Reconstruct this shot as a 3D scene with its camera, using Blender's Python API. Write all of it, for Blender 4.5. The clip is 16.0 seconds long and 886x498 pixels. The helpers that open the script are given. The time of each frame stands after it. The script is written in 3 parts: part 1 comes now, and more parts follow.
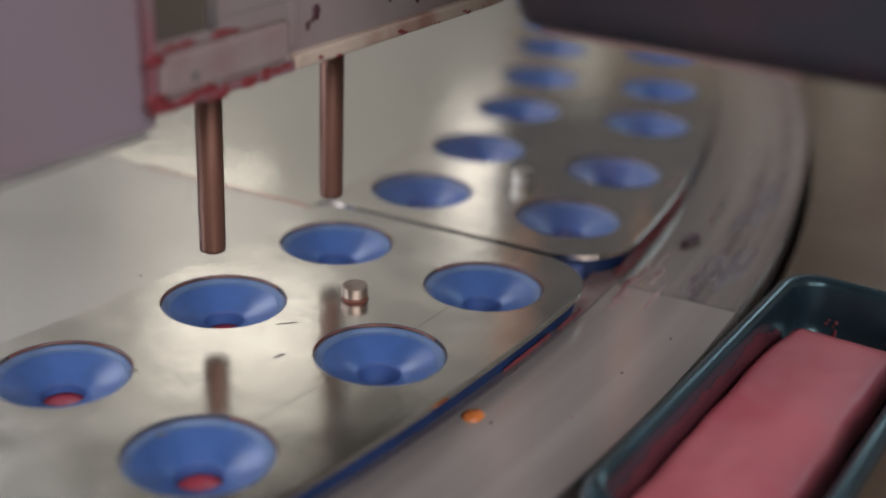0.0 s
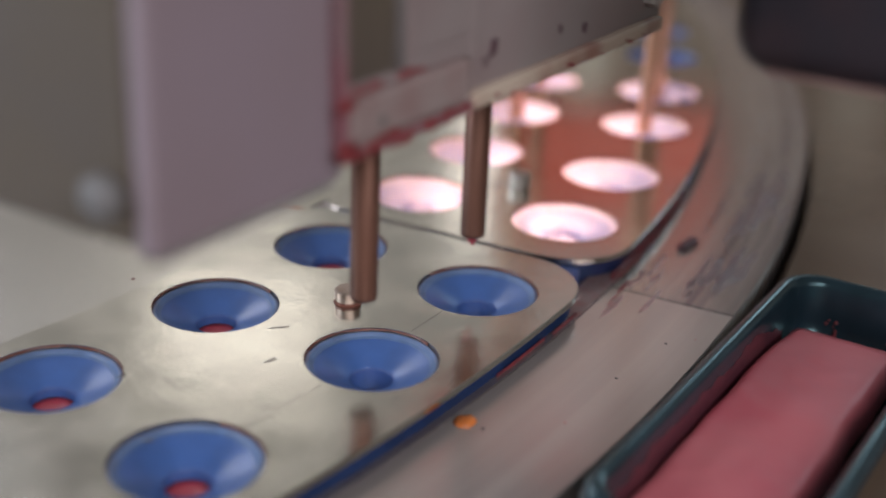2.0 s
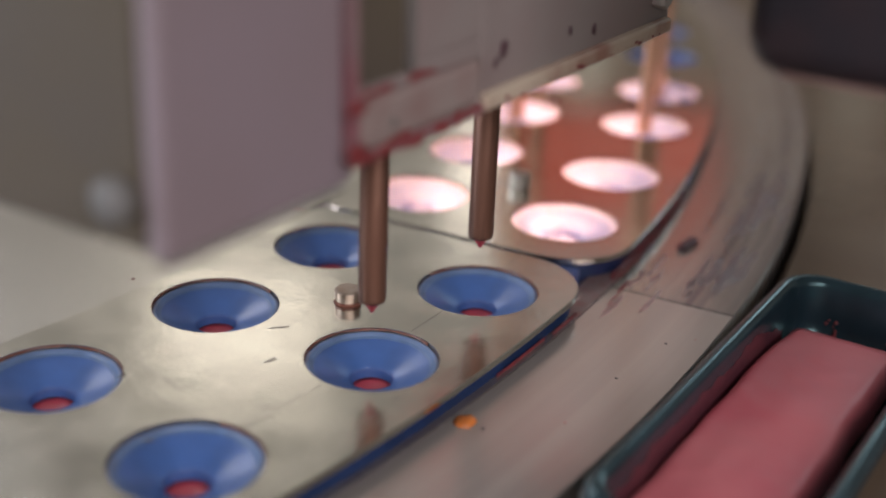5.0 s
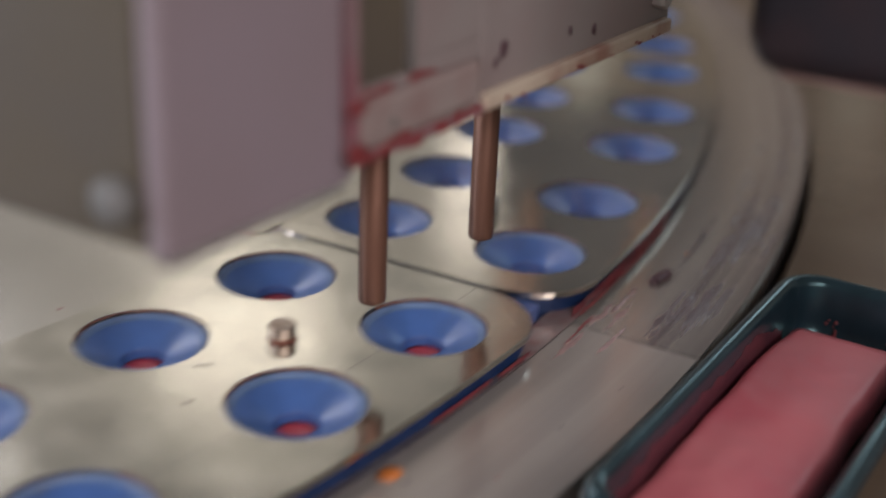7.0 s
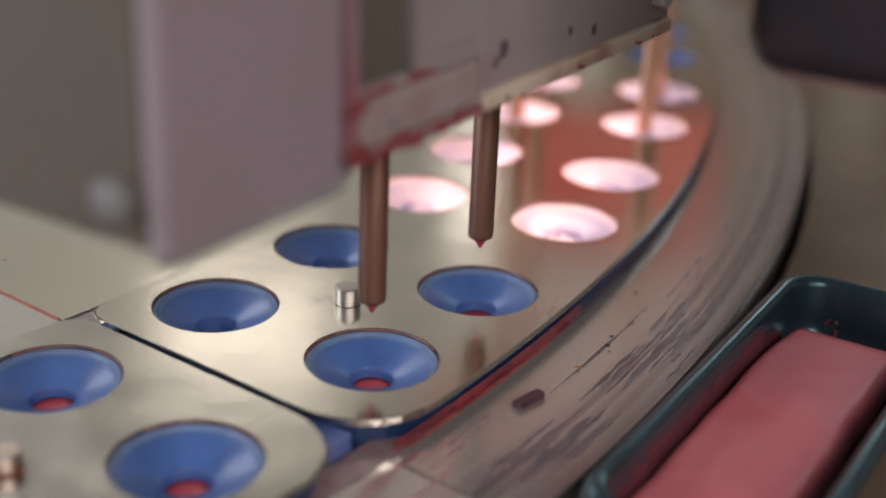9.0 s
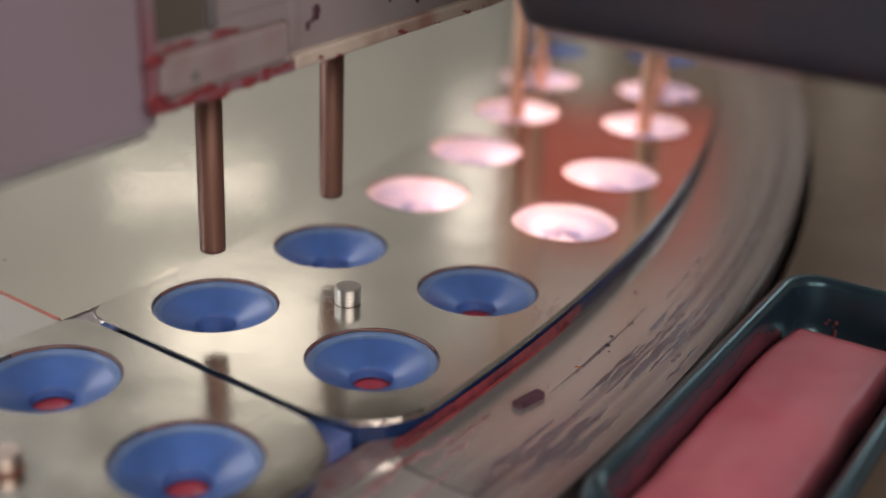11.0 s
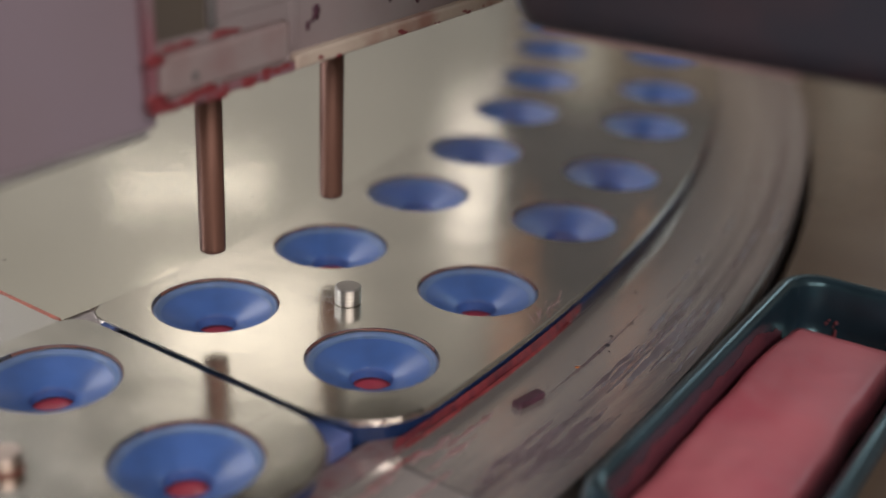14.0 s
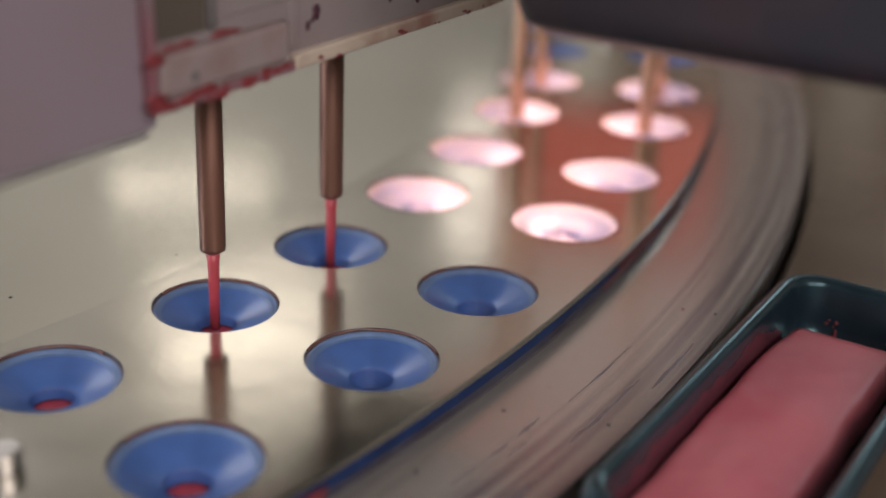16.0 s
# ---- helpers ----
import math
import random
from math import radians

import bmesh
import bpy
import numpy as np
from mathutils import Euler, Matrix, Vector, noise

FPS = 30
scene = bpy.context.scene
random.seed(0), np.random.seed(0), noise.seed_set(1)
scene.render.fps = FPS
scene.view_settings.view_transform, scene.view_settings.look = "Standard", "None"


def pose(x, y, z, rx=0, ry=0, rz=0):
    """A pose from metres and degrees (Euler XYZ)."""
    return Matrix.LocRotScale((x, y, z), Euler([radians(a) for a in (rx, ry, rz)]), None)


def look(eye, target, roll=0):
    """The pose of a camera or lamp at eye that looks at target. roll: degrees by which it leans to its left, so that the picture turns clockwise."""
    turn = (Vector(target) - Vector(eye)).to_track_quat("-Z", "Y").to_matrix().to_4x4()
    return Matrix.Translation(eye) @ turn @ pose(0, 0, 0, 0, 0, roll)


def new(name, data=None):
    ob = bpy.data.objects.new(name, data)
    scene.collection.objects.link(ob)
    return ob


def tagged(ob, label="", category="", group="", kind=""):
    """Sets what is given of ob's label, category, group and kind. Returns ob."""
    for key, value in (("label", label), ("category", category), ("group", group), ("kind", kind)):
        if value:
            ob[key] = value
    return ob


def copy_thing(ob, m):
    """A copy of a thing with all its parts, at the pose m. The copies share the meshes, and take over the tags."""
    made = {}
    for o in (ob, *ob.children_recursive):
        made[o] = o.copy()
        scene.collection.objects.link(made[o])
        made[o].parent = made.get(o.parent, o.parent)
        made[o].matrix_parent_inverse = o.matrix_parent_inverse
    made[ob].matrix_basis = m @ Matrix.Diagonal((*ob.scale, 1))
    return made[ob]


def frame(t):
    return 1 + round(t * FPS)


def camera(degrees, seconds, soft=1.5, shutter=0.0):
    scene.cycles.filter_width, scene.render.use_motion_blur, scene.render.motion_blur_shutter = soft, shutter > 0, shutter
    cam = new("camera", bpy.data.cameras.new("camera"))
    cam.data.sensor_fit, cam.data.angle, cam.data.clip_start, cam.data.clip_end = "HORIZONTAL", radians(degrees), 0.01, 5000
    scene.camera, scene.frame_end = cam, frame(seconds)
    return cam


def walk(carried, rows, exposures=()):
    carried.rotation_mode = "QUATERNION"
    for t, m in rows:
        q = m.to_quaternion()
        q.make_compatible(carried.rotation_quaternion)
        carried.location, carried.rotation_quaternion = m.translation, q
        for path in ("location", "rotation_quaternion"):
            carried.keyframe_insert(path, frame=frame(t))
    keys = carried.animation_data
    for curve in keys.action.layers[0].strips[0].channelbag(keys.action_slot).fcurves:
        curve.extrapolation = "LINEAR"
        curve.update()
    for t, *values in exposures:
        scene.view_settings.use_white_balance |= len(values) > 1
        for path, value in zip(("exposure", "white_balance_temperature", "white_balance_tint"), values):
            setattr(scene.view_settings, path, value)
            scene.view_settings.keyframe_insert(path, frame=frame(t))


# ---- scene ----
# ---- camera ----
cam = camera(37.34, 16.0, soft=1.9, shutter=0.5)
EYE = pose(0, 0, 0.1837, 90 - 23.05, 0, 0) @ pose(0, 0, 0, 0, 0, 2.487)
cam.data.dof.use_dof = True
cam.data.dof.focus_distance = 0.412
cam.data.dof.aperture_fstop = 4.3
walk(cam, [(0, EYE), (16, EYE)], exposures=[(0, -0.17, 6250, 15), (3.3, -0.17, 6250, 15), (4.1, -0.17, 6480, 15), (6.3, -0.17, 6580, 15), (16, -0.17, 6580, 15)])

# ---- plan ----
CX, CY = -0.7356, 0.8216          # axis of the turntable
A = -31.536                       # bearing of the filling station, degrees
RI, RO, PITCH = 0.7974, 0.8587, 0.061   # cup rows and tangential pitch
STEP = 9.0
Z_RING, Z_BENCH, Z_FLOOR = -0.008, -0.020, -0.95
R_IN, R_OUT = 0.770, 0.8892       # mould plate


def station(v, u, z, bearing=A):
    """A pose v outward from the axis and u along the tangent."""
    return pose(CX, CY, 0, 0, 0, bearing) @ pose(v, u, z)


# ---- light ----
world = bpy.data.worlds.new("room_air")
scene.world = world
world.use_nodes = True
world.node_tree.nodes["Background"].inputs[0].default_value = (0.9, 0.95, 1.0, 1)
world.node_tree.nodes["Background"].inputs[1].default_value = 0.05


def area_lamp(name, eye, target, w, h, power, color):
    data = bpy.data.lights.new(name, "AREA")
    data.shape, data.size, data.size_y, data.energy, data.color = "RECTANGLE", w, h, power, color
    ob = new(name, data)
    ob.matrix_world = look(eye, target)
    return ob


area_lamp("window_daylight", (-0.535, 3.2, 1.46), (-0.06, 0.36, 0.0), 0.46, 0.26, 0.85, (1.0, 0.94, 0.80))
area_lamp("window_daylight", (-0.66, 3.2, 1.03), (-0.10, 0.48, 0.0), 0.40, 0.03, 0.13, (1.0, 0.94, 0.80))
area_lamp("window_daylight", (0.07, 3.2, 1.0), (0.016, 0.5, 0.0), 0.12, 0.36, 0.27, (1.0, 0.95, 0.84))
area_lamp("window_daylight", (0.625, 3.2, 1.335), (0.105, 0.42, 0.0), 0.10, 0.15, 0.22, (1.0, 0.95, 0.84))
area_lamp("high_window_daylight", (-1.86, 2.64, 1.62), (-0.07, 0.38, 0.0), 1.1, 1.1, 22.5, (0.95, 0.97, 1.0))
area_lamp("right_window_daylight", (1.7, 3.1, 1.55), (0.09, 0.35, 0.0), 0.8, 0.8, 8.5, (0.72, 0.94, 1.0))
# unseen lamp, added to brighten the far wall that the steel reflects
area_lamp("wall_tube_light", (-0.80, 2.35, 2.0), (-0.75, 3.0, 0.6), 1.1, 0.2, 13.5, (1.0, 0.98, 0.95))
# two unseen fill lights, added to lift the cups under the head
area_lamp("low_window_daylight", (0.6, -1.2, 1.02), (0.05, 0.4, 0.0), 1.6, 0.8, 38, (1.0, 0.96, 0.94))
area_lamp("side_window_daylight", (-2.9, -0.2, 1.0), (0.0, 0.4, 0.0), 1.4, 1.2, 70, (0.88, 0.94, 1.0))


# ---- materials ----
def material(name, color, rough=0.5, metal=0.0, vary=0.15, scale=40.0, bump=0.1, bump_scale=300.0, spec=0.5, second=None, amount=0.5, stretch=(1, 1, 1), polar=False, rough_vary=0.1, wavy=0.0, band=None, edge=0.14, detail=6.0, fleck=0.0):
    m = bpy.data.materials.new(name)
    m.use_nodes = True
    nt = m.node_tree
    n, l = nt.nodes, nt.links
    b = n["Principled BSDF"]
    tc = n.new("ShaderNodeTexCoord")
    mp = n.new("ShaderNodeMapping")
    mp.inputs["Scale"].default_value = stretch
    if polar:
        sx = n.new("ShaderNodeSeparateXYZ")
        l.new(tc.outputs["Object"], sx.inputs[0])
        at = n.new("ShaderNodeMath")
        at.operation = "ARCTAN2"
        l.new(sx.outputs[1], at.inputs[0])
        l.new(sx.outputs[0], at.inputs[1])
        ln = n.new("ShaderNodeVectorMath")
        ln.operation = "LENGTH"
        l.new(tc.outputs["Object"], ln.inputs[0])
        cb = n.new("ShaderNodeCombineXYZ")
        l.new(ln.outputs["Value"], cb.inputs[0])
        l.new(at.outputs[0], cb.inputs[1])
        l.new(cb.outputs[0], mp.inputs["Vector"])
    else:
        l.new(tc.outputs["Object"], mp.inputs["Vector"])
    big = n.new("ShaderNodeTexNoise")
    big.inputs["Scale"].default_value = scale
    big.inputs["Detail"].default_value = detail
    l.new(mp.outputs[0], big.inputs["Vector"])
    fac = big.outputs["Fac"]
    if band:
        keep = n.new("ShaderNodeMapRange")
        keep.inputs["From Min"].default_value, keep.inputs["From Max"].default_value = band
        keep.inputs["To Min"].default_value, keep.inputs["To Max"].default_value = 0.32, 0.0
        l.new(ln.outputs["Value"], keep.inputs["Value"])
        add = n.new("ShaderNodeMath")
        add.operation = "ADD"
        l.new(fac, add.inputs[0])
        l.new(keep.outputs[0], add.inputs[1])
        fac = add.outputs[0]
    ramp = n.new("ShaderNodeValToRGB")
    c2 = second or tuple(c * (1 - vary) for c in color)
    ramp.color_ramp.elements[0].position, ramp.color_ramp.elements[1].position = max(amount - edge, 0), min(amount + edge, 1)
    ramp.color_ramp.elements[0].color = (*c2, 1)
    ramp.color_ramp.elements[1].color = (*color, 1)
    l.new(fac, ramp.inputs[0])
    l.new(ramp.outputs[0], b.inputs["Base Color"])
    fine = n.new("ShaderNodeTexNoise")
    fine.inputs["Scale"].default_value = bump_scale
    fine.inputs["Detail"].default_value = 4
    l.new(mp.outputs[0], fine.inputs["Vector"])
    mr = n.new("ShaderNodeMapRange")
    mr.interpolation_type = "SMOOTHSTEP"
    mr.inputs["From Min"].default_value, mr.inputs["From Max"].default_value = 0.2, 0.8
    mr.inputs["To Min"].default_value, mr.inputs["To Max"].default_value = max(rough - rough_vary, 0.03), min(rough + rough_vary, 1)
    l.new(big.outputs["Fac"], mr.inputs["Value"])
    rough_out = mr.outputs[0]
    if fleck:
        spots = n.new("ShaderNodeTexNoise")
        spots.inputs["Scale"].default_value = 210
        spots.inputs["Detail"].default_value = 5
        spots.inputs["Roughness"].default_value = 0.7
        l.new(mp.outputs[0], spots.inputs["Vector"])
        far = n.new("ShaderNodeMapRange")
        far.inputs["From Min"].default_value, far.inputs["From Max"].default_value = 0.35, 0.7
        far.inputs["To Min"].default_value, far.inputs["To Max"].default_value = -fleck, fleck
        l.new(spots.outputs["Fac"], far.inputs["Value"])
        both = n.new("ShaderNodeMath")
        both.operation, both.use_clamp = "ADD", True
        l.new(rough_out, both.inputs[0])
        l.new(far.outputs[0], both.inputs[1])
        rough_out = both.outputs[0]
    l.new(rough_out, b.inputs["Roughness"])
    if wavy:
        slow = n.new("ShaderNodeTexNoise")
        slow.inputs["Scale"].default_value = 26
        slow.inputs["Detail"].default_value = 2
        l.new(tc.outputs["Object"], slow.inputs["Vector"])
        wb = n.new("ShaderNodeBump")
        wb.inputs["Strength"].default_value = wavy
        wb.inputs["Distance"].default_value = 0.0006
        l.new(slow.outputs["Fac"], wb.inputs["Height"])
    bp = n.new("ShaderNodeBump")
    if wavy:
        l.new(wb.outputs[0], bp.inputs["Normal"])
    bp.inputs["Strength"].default_value = bump
    bp.inputs["Distance"].default_value = 0.0004
    l.new(fine.outputs["Fac"], bp.inputs["Height"])
    l.new(bp.outputs[0], b.inputs["Normal"])
    b.inputs["Metallic"].default_value = metal
    b.inputs["Specular IOR Level"].default_value = spec
    return m


def translucent(m, color, amount):
    """Lets light through a thin wall."""
    nt = m.node_tree
    n, l = nt.nodes, nt.links
    tr = n.new("ShaderNodeBsdfTranslucent")
    tr.inputs[0].default_value = (*color, 1)
    mx = n.new("ShaderNodeMixShader")
    mx.inputs[0].default_value = amount
    l.new(n["Principled BSDF"].outputs[0], mx.inputs[1])
    l.new(tr.outputs[0], mx.inputs[2])
    l.new(mx.outputs[0], n["Material Output"].inputs["Surface"])
    return m


def glowing(name, color, strength):
    m = bpy.data.materials.new(name)
    m.use_nodes = True
    b = m.node_tree.nodes["Principled BSDF"]
    b.inputs["Base Color"].default_value = (0.03, 0.02, 0.02, 1)
    b.inputs["Emission Color"].default_value = (*color, 1)
    b.inputs["Emission Strength"].default_value = strength
    return m


M_STEEL = material("brushed_steel", (0.63, 0.60, 0.54), 0.165, 1.0, 0.16, 22, 0.05, 500, rough_vary=0.04, wavy=0.35, edge=0.3, fleck=0.010)
M_STEEL_OLD = material("stained_steel", (0.63, 0.605, 0.55), 0.175, 1.0, 0.3, 46, 0.10, 420, second=(0.45, 0.445, 0.41), amount=0.45, rough_vary=0.045, wavy=0.5, edge=0.25, detail=5, fleck=0.018)
M_STEEL_DULL = material("matt_steel", (0.58, 0.56, 0.525), 0.22, 1.0, 0.16, 14, 0.05, 400, rough_vary=0.035, wavy=0.2, edge=0.3, detail=3, fleck=0.008)
M_STEEL_IN = material("dull_steel", (0.74, 0.715, 0.635), 0.115, 1.0, 0.10, 9, 0.03, 400, rough_vary=0.02, wavy=0.2, edge=0.45, detail=2, fleck=0.006)
M_RING = material("scuffed_steel", (0.50, 0.45, 0.415), 0.205, 0.72, 0.2, 1.0, 0.06, 6.0, second=(0.17, 0.125, 0.15), amount=0.45, stretch=(260, 2.4, 1), polar=True, band=(0.897, 0.918), rough_vary=0.05, edge=0.2)
M_RING_PALE = material("pale_worn_steel", (0.58, 0.525, 0.49), 0.215, 0.66, 0.12, 1.0, 0.04, 6.0, second=(0.45, 0.395, 0.375), amount=0.45, stretch=(160, 3.0, 1), polar=True, rough_vary=0.05, edge=0.3)
M_PIN = material("turned_steel", (0.47, 0.445, 0.41), 0.42, 1.0, 0.25, 120, 0.04, 300, stretch=(0.2, 0.2, 8), rough_vary=0.06)
# brown of rust and of reflected surroundings, both put into the colour
M_PIN_OLD = material("browned_steel", (0.39, 0.33, 0.285), 0.42, 0.9, 0.3, 160, 0.05, 300, second=(0.24, 0.15, 0.11), amount=0.42, edge=0.2, rough_vary=0.06)
M_SILICONE = translucent(material("blue_silicone", (0.072, 0.165, 0.455), 0.32, 0, 0.28, 80, 0.06, 500, spec=0.6, rough_vary=0.04), (0.95, 0.80, 0.74), 0.30)
# cup silicone made darker, the throat's shade is put into the colour
M_THROAT = translucent(material("darkened_blue_silicone", (0.055, 0.128, 0.39), 0.5, 0, 0.3, 80, 0.06, 500, spec=0.3), (0.95, 0.80, 0.74), 0.40)
# blue silicone darkened, the shade under the plate edges is in its colour
M_SKIRT = translucent(material("shaded_silicone", (0.011, 0.031, 0.10), 0.38, 0, 0.3, 90, 0.05, 500, rough_vary=0.05), (0.45, 0.38, 0.66), 0.15)
M_RIM = translucent(material("frosted_blue_silicone", (0.15, 0.26, 0.485), 0.42, 0, 0.25, 180, 0.1, 600, spec=0.5), (0.95, 0.76, 0.68), 0.40)
M_WAX = translucent(material("pink_wax", (0.50, 0.065, 0.09), 0.4, 0, 0.15, 200, 0.1, 500), (0.8, 0.1, 0.12), 0.15)
M_STREAM = translucent(material("molten_pink_wax", (0.43, 0.055, 0.07), 0.36, 0, 0.1, 200, 0.0, 300, rough_vary=0.03), (0.8, 0.1, 0.12), 0.14)
M_SLAB = material("pink_wax_block", (0.50, 0.135, 0.155), 0.42, 0, 0.16, 26, 0.2, 120, second=(0.43, 0.075, 0.105), amount=0.5, edge=0.2)
M_RESIDUE = material("dried_red_wax", (0.22, 0.03, 0.035), 0.5, 0, 0.4, 300, 0.6, 700)
M_COPPER = material("tarnished_copper", (0.165, 0.078, 0.053), 0.5, 0.6, 0.55, 300, 0.12, 600, second=(0.07, 0.034, 0.026), stretch=(1, 1, 0.03), edge=0.12, amount=0.46, rough_vary=0.06)
# copper lightened for the tubes, heater glow put into the colour
M_TUBE = material("glow_lit_copper", (0.52, 0.31, 0.21), 0.38, 0.7, 0.3, 120, 0.1, 500, stretch=(1, 1, 0.1), rough_vary=0.06)
M_LILAC = material("lilac_enamel", (0.215, 0.172, 0.202), 0.5, 0, 0.12, 14, 0.06, 300, second=(0.20, 0.155, 0.165), edge=0.3)
M_PANEL = material("grey_enamel", (0.235, 0.205, 0.20), 0.45, 0.1, 0.2, 30, 0.1, 400, second=(0.21, 0.15, 0.15), amount=0.4, edge=0.25)
M_PALE = material("worn_pale_paint", (0.235, 0.192, 0.183), 0.55, 0, 0.2, 90, 0.3, 400, second=(0.20, 0.125, 0.12), amount=0.42, edge=0.2)
M_BROWN = material("olive_enamel", (0.088, 0.069, 0.045), 0.7, 0.0, 0.3, 20, 0.1, 300, second=(0.062, 0.05, 0.042), edge=0.25)
M_DARK = material("black_rubber", (0.017, 0.015, 0.022), 0.6, 0, 0.4, 40, 0.3, 300, spec=0.35, second=(0.036, 0.019, 0.023), amount=0.4)
M_TRAY = material("dark_teal_plastic", (0.016, 0.029, 0.040), 0.235, 0, 0.4, 40, 0.05, 250, spec=0.75, rough_vary=0.03)
M_TRAY.node_tree.nodes["Principled BSDF"].inputs["Specular Tint"].default_value = (0.55, 0.95, 1.0, 1)
M_BENCH = material("brown_bench", (0.20, 0.142, 0.10), 0.20, 0.35, 0.3, 12, 0.1, 200, second=(0.13, 0.09, 0.066), edge=0.34, rough_vary=0.04)
M_WALL = material("pale_plaster", (0.41, 0.395, 0.355), 0.85, 0, 0.08, 3, 0.1, 60)
M_FLOOR = material("grey_concrete", (0.30, 0.29, 0.27), 0.6, 0, 0.2, 4, 0.2, 60)
M_BASE = material("machine_grey_paint", (0.10, 0.10, 0.10), 0.6, 0, 0.2, 10, 0.1, 200)
M_REDGREY = material("red_stained_grey", (0.175, 0.115, 0.122), 0.5, 0, 0.3, 60, 0.2, 300, second=(0.20, 0.06, 0.077), amount=0.48, edge=0.2)
M_DARKGREY = material("dark_grey_enamel", (0.13, 0.12, 0.115), 0.5, 0.1, 0.3, 40, 0.1, 300)
M_PALEGREY = material("pale_grey_metal", (0.45, 0.43, 0.41), 0.4, 0.4, 0.2, 60, 0.1, 400)
M_STAIN = material("brown_wax_stain", (0.17, 0.06, 0.04), 0.5, 0, 0.4, 300, 0.3, 500)
M_GRIME = material("dark_grime", (0.22, 0.195, 0.17), 0.6, 0.2, 0.3, 300, 0.2, 500)
M_KNOB = material("grey_knob_plastic", (0.15, 0.147, 0.147), 0.6, 0, 0.2, 100, 0.1, 300)
M_CABINET = material("brown_cabinet_enamel", (0.20, 0.152, 0.118), 0.6, 0, 0.2, 6, 0.1, 100)
M_SCUFF = material("purple_grey_scuff", (0.15, 0.105, 0.115), 0.36, 0.2, 0.3, 200, 0.2, 500, rough_vary=0.04)
M_TAN = material("worn_tan_enamel", (0.38, 0.31, 0.24), 0.6, 0, 0.25, 9, 0.1, 100, edge=0.25)
M_CREAM = material("cream_paint", (0.75, 0.72, 0.60), 0.5, 0, 0.1, 10, 0.1, 200)
# the dark band beside the plates is put into this steel's colour
M_LEDGE = material("shade_darkened_steel", (0.36, 0.33, 0.335), 0.215, 0.8, 0.3, 60, 0.1, 300, second=(0.26, 0.19, 0.20), amount=0.42, edge=0.2, rough_vary=0.04)
M_OLDWAX = material("old_red_wax", (0.21, 0.030, 0.036), 0.42, 0, 0.5, 240, 0.5, 600, second=(0.07, 0.02, 0.028), amount=0.5, edge=0.2)
M_LINE = material("orange_red_wax", (0.42, 0.085, 0.04), 0.45, 0, 0.5, 200, 0.5, 600)
M_LIP = material("worn_cream_paint", (0.45, 0.37, 0.295), 0.5, 0.1, 0.2, 50, 0.4, 400, second=(0.28, 0.15, 0.115), amount=0.42, edge=0.13)
M_MOTOREDGE = material("heater_lit_pink_grey", (0.33, 0.205, 0.19), 0.45, 0.2, 0.3, 60, 0.2, 300)
M_CORNER = material("dull_pink_film", (0.23, 0.17, 0.168), 0.42, 0.25, 0.3, 260, 0.3, 500, second=(0.21, 0.09, 0.095), amount=0.42, edge=0.14, rough_vary=0.05)
M_FILM = material("pink_wax_film", (0.38, 0.235, 0.23), 0.35, 0.3, 0.3, 300, 0.3, 500, rough_vary=0.05)
M_DARKWAX = material("dark_dried_wax", (0.07, 0.025, 0.04), 0.4, 0, 0.4, 300, 0.4, 500)
M_ORANGE = material("orange_wax", (0.55, 0.16, 0.03), 0.4, 0, 0.3, 300, 0.3, 500)
M_WINE = material("wine_red_wax_film", (0.105, 0.024, 0.034), 0.45, 0, 0.4, 60, 0.2, 300, second=(0.055, 0.018, 0.028), amount=0.45, edge=0.3)
M_HEAT = glowing("glowing_heater_face", (1.0, 0.83, 0.79), 61.0)
M_WARMGLOW = glowing("dim_warm_added_glow", (1.0, 0.86, 0.76), 0.39)
M_REDHEAT = glowing("dim_red_heater_face", (1.0, 0.15, 0.07), 0.46)


# ---- mesh helpers ----
def part(name, bm, mat, parent=None, label="", smooth=False):
    me = bpy.data.meshes.new(name)
    bm.to_mesh(me)
    bm.free()
    me.materials.append(mat)
    for poly in me.polygons:
        poly.use_smooth = smooth
    ob = new(name, me)
    ob.parent = parent
    if label:
        tagged(ob, label)
    return ob


def thing(name, m, label, category, group="", kind=""):
    ob = new(name)
    ob.empty_display_size = 0.02
    ob.matrix_world = m
    return tagged(ob, label, category, group, kind)


def box(x0, x1, y0, y1, z0, z1, bevel=0.0, segments=3, bm=None):
    bm = bm or bmesh.new()
    vs = bmesh.ops.create_cube(bm, size=1)["verts"]
    for v in vs:
        v.co = Vector(((x0 + x1) / 2 + v.co.x * (x1 - x0), (y0 + y1) / 2 + v.co.y * (y1 - y0), (z0 + z1) / 2 + v.co.z * (z1 - z0)))
    if bevel:
        es = list({e for v in vs for e in v.link_edges})
        bmesh.ops.bevel(bm, geom=es, offset=bevel, segments=segments, affect="EDGES", profile=0.5)
    return bm


def lathe(profile, n=32, bm=None, at=(0, 0, 0), closed=False):
    """Turns (r, z) pairs round z."""
    bm = bm or bmesh.new()
    rings = []
    for r, z in profile:
        if r < 1e-7:
            rings.append([bm.verts.new((at[0], at[1], at[2] + z))])
        else:
            rings.append([bm.verts.new((at[0] + r * math.cos(2 * math.pi * k / n), at[1] + r * math.sin(2 * math.pi * k / n), at[2] + z)) for k in range(n)])
    pairs = list(zip(rings, rings[1:])) + ([(rings[-1], rings[0])] if closed else [])
    for a, b in pairs:
        for k in range(n):
            j = (k + 1) % n
            quad = [a[k % len(a)], a[j % len(a)], b[j % len(b)], b[k % len(b)]]
            quad = list(dict.fromkeys(quad))
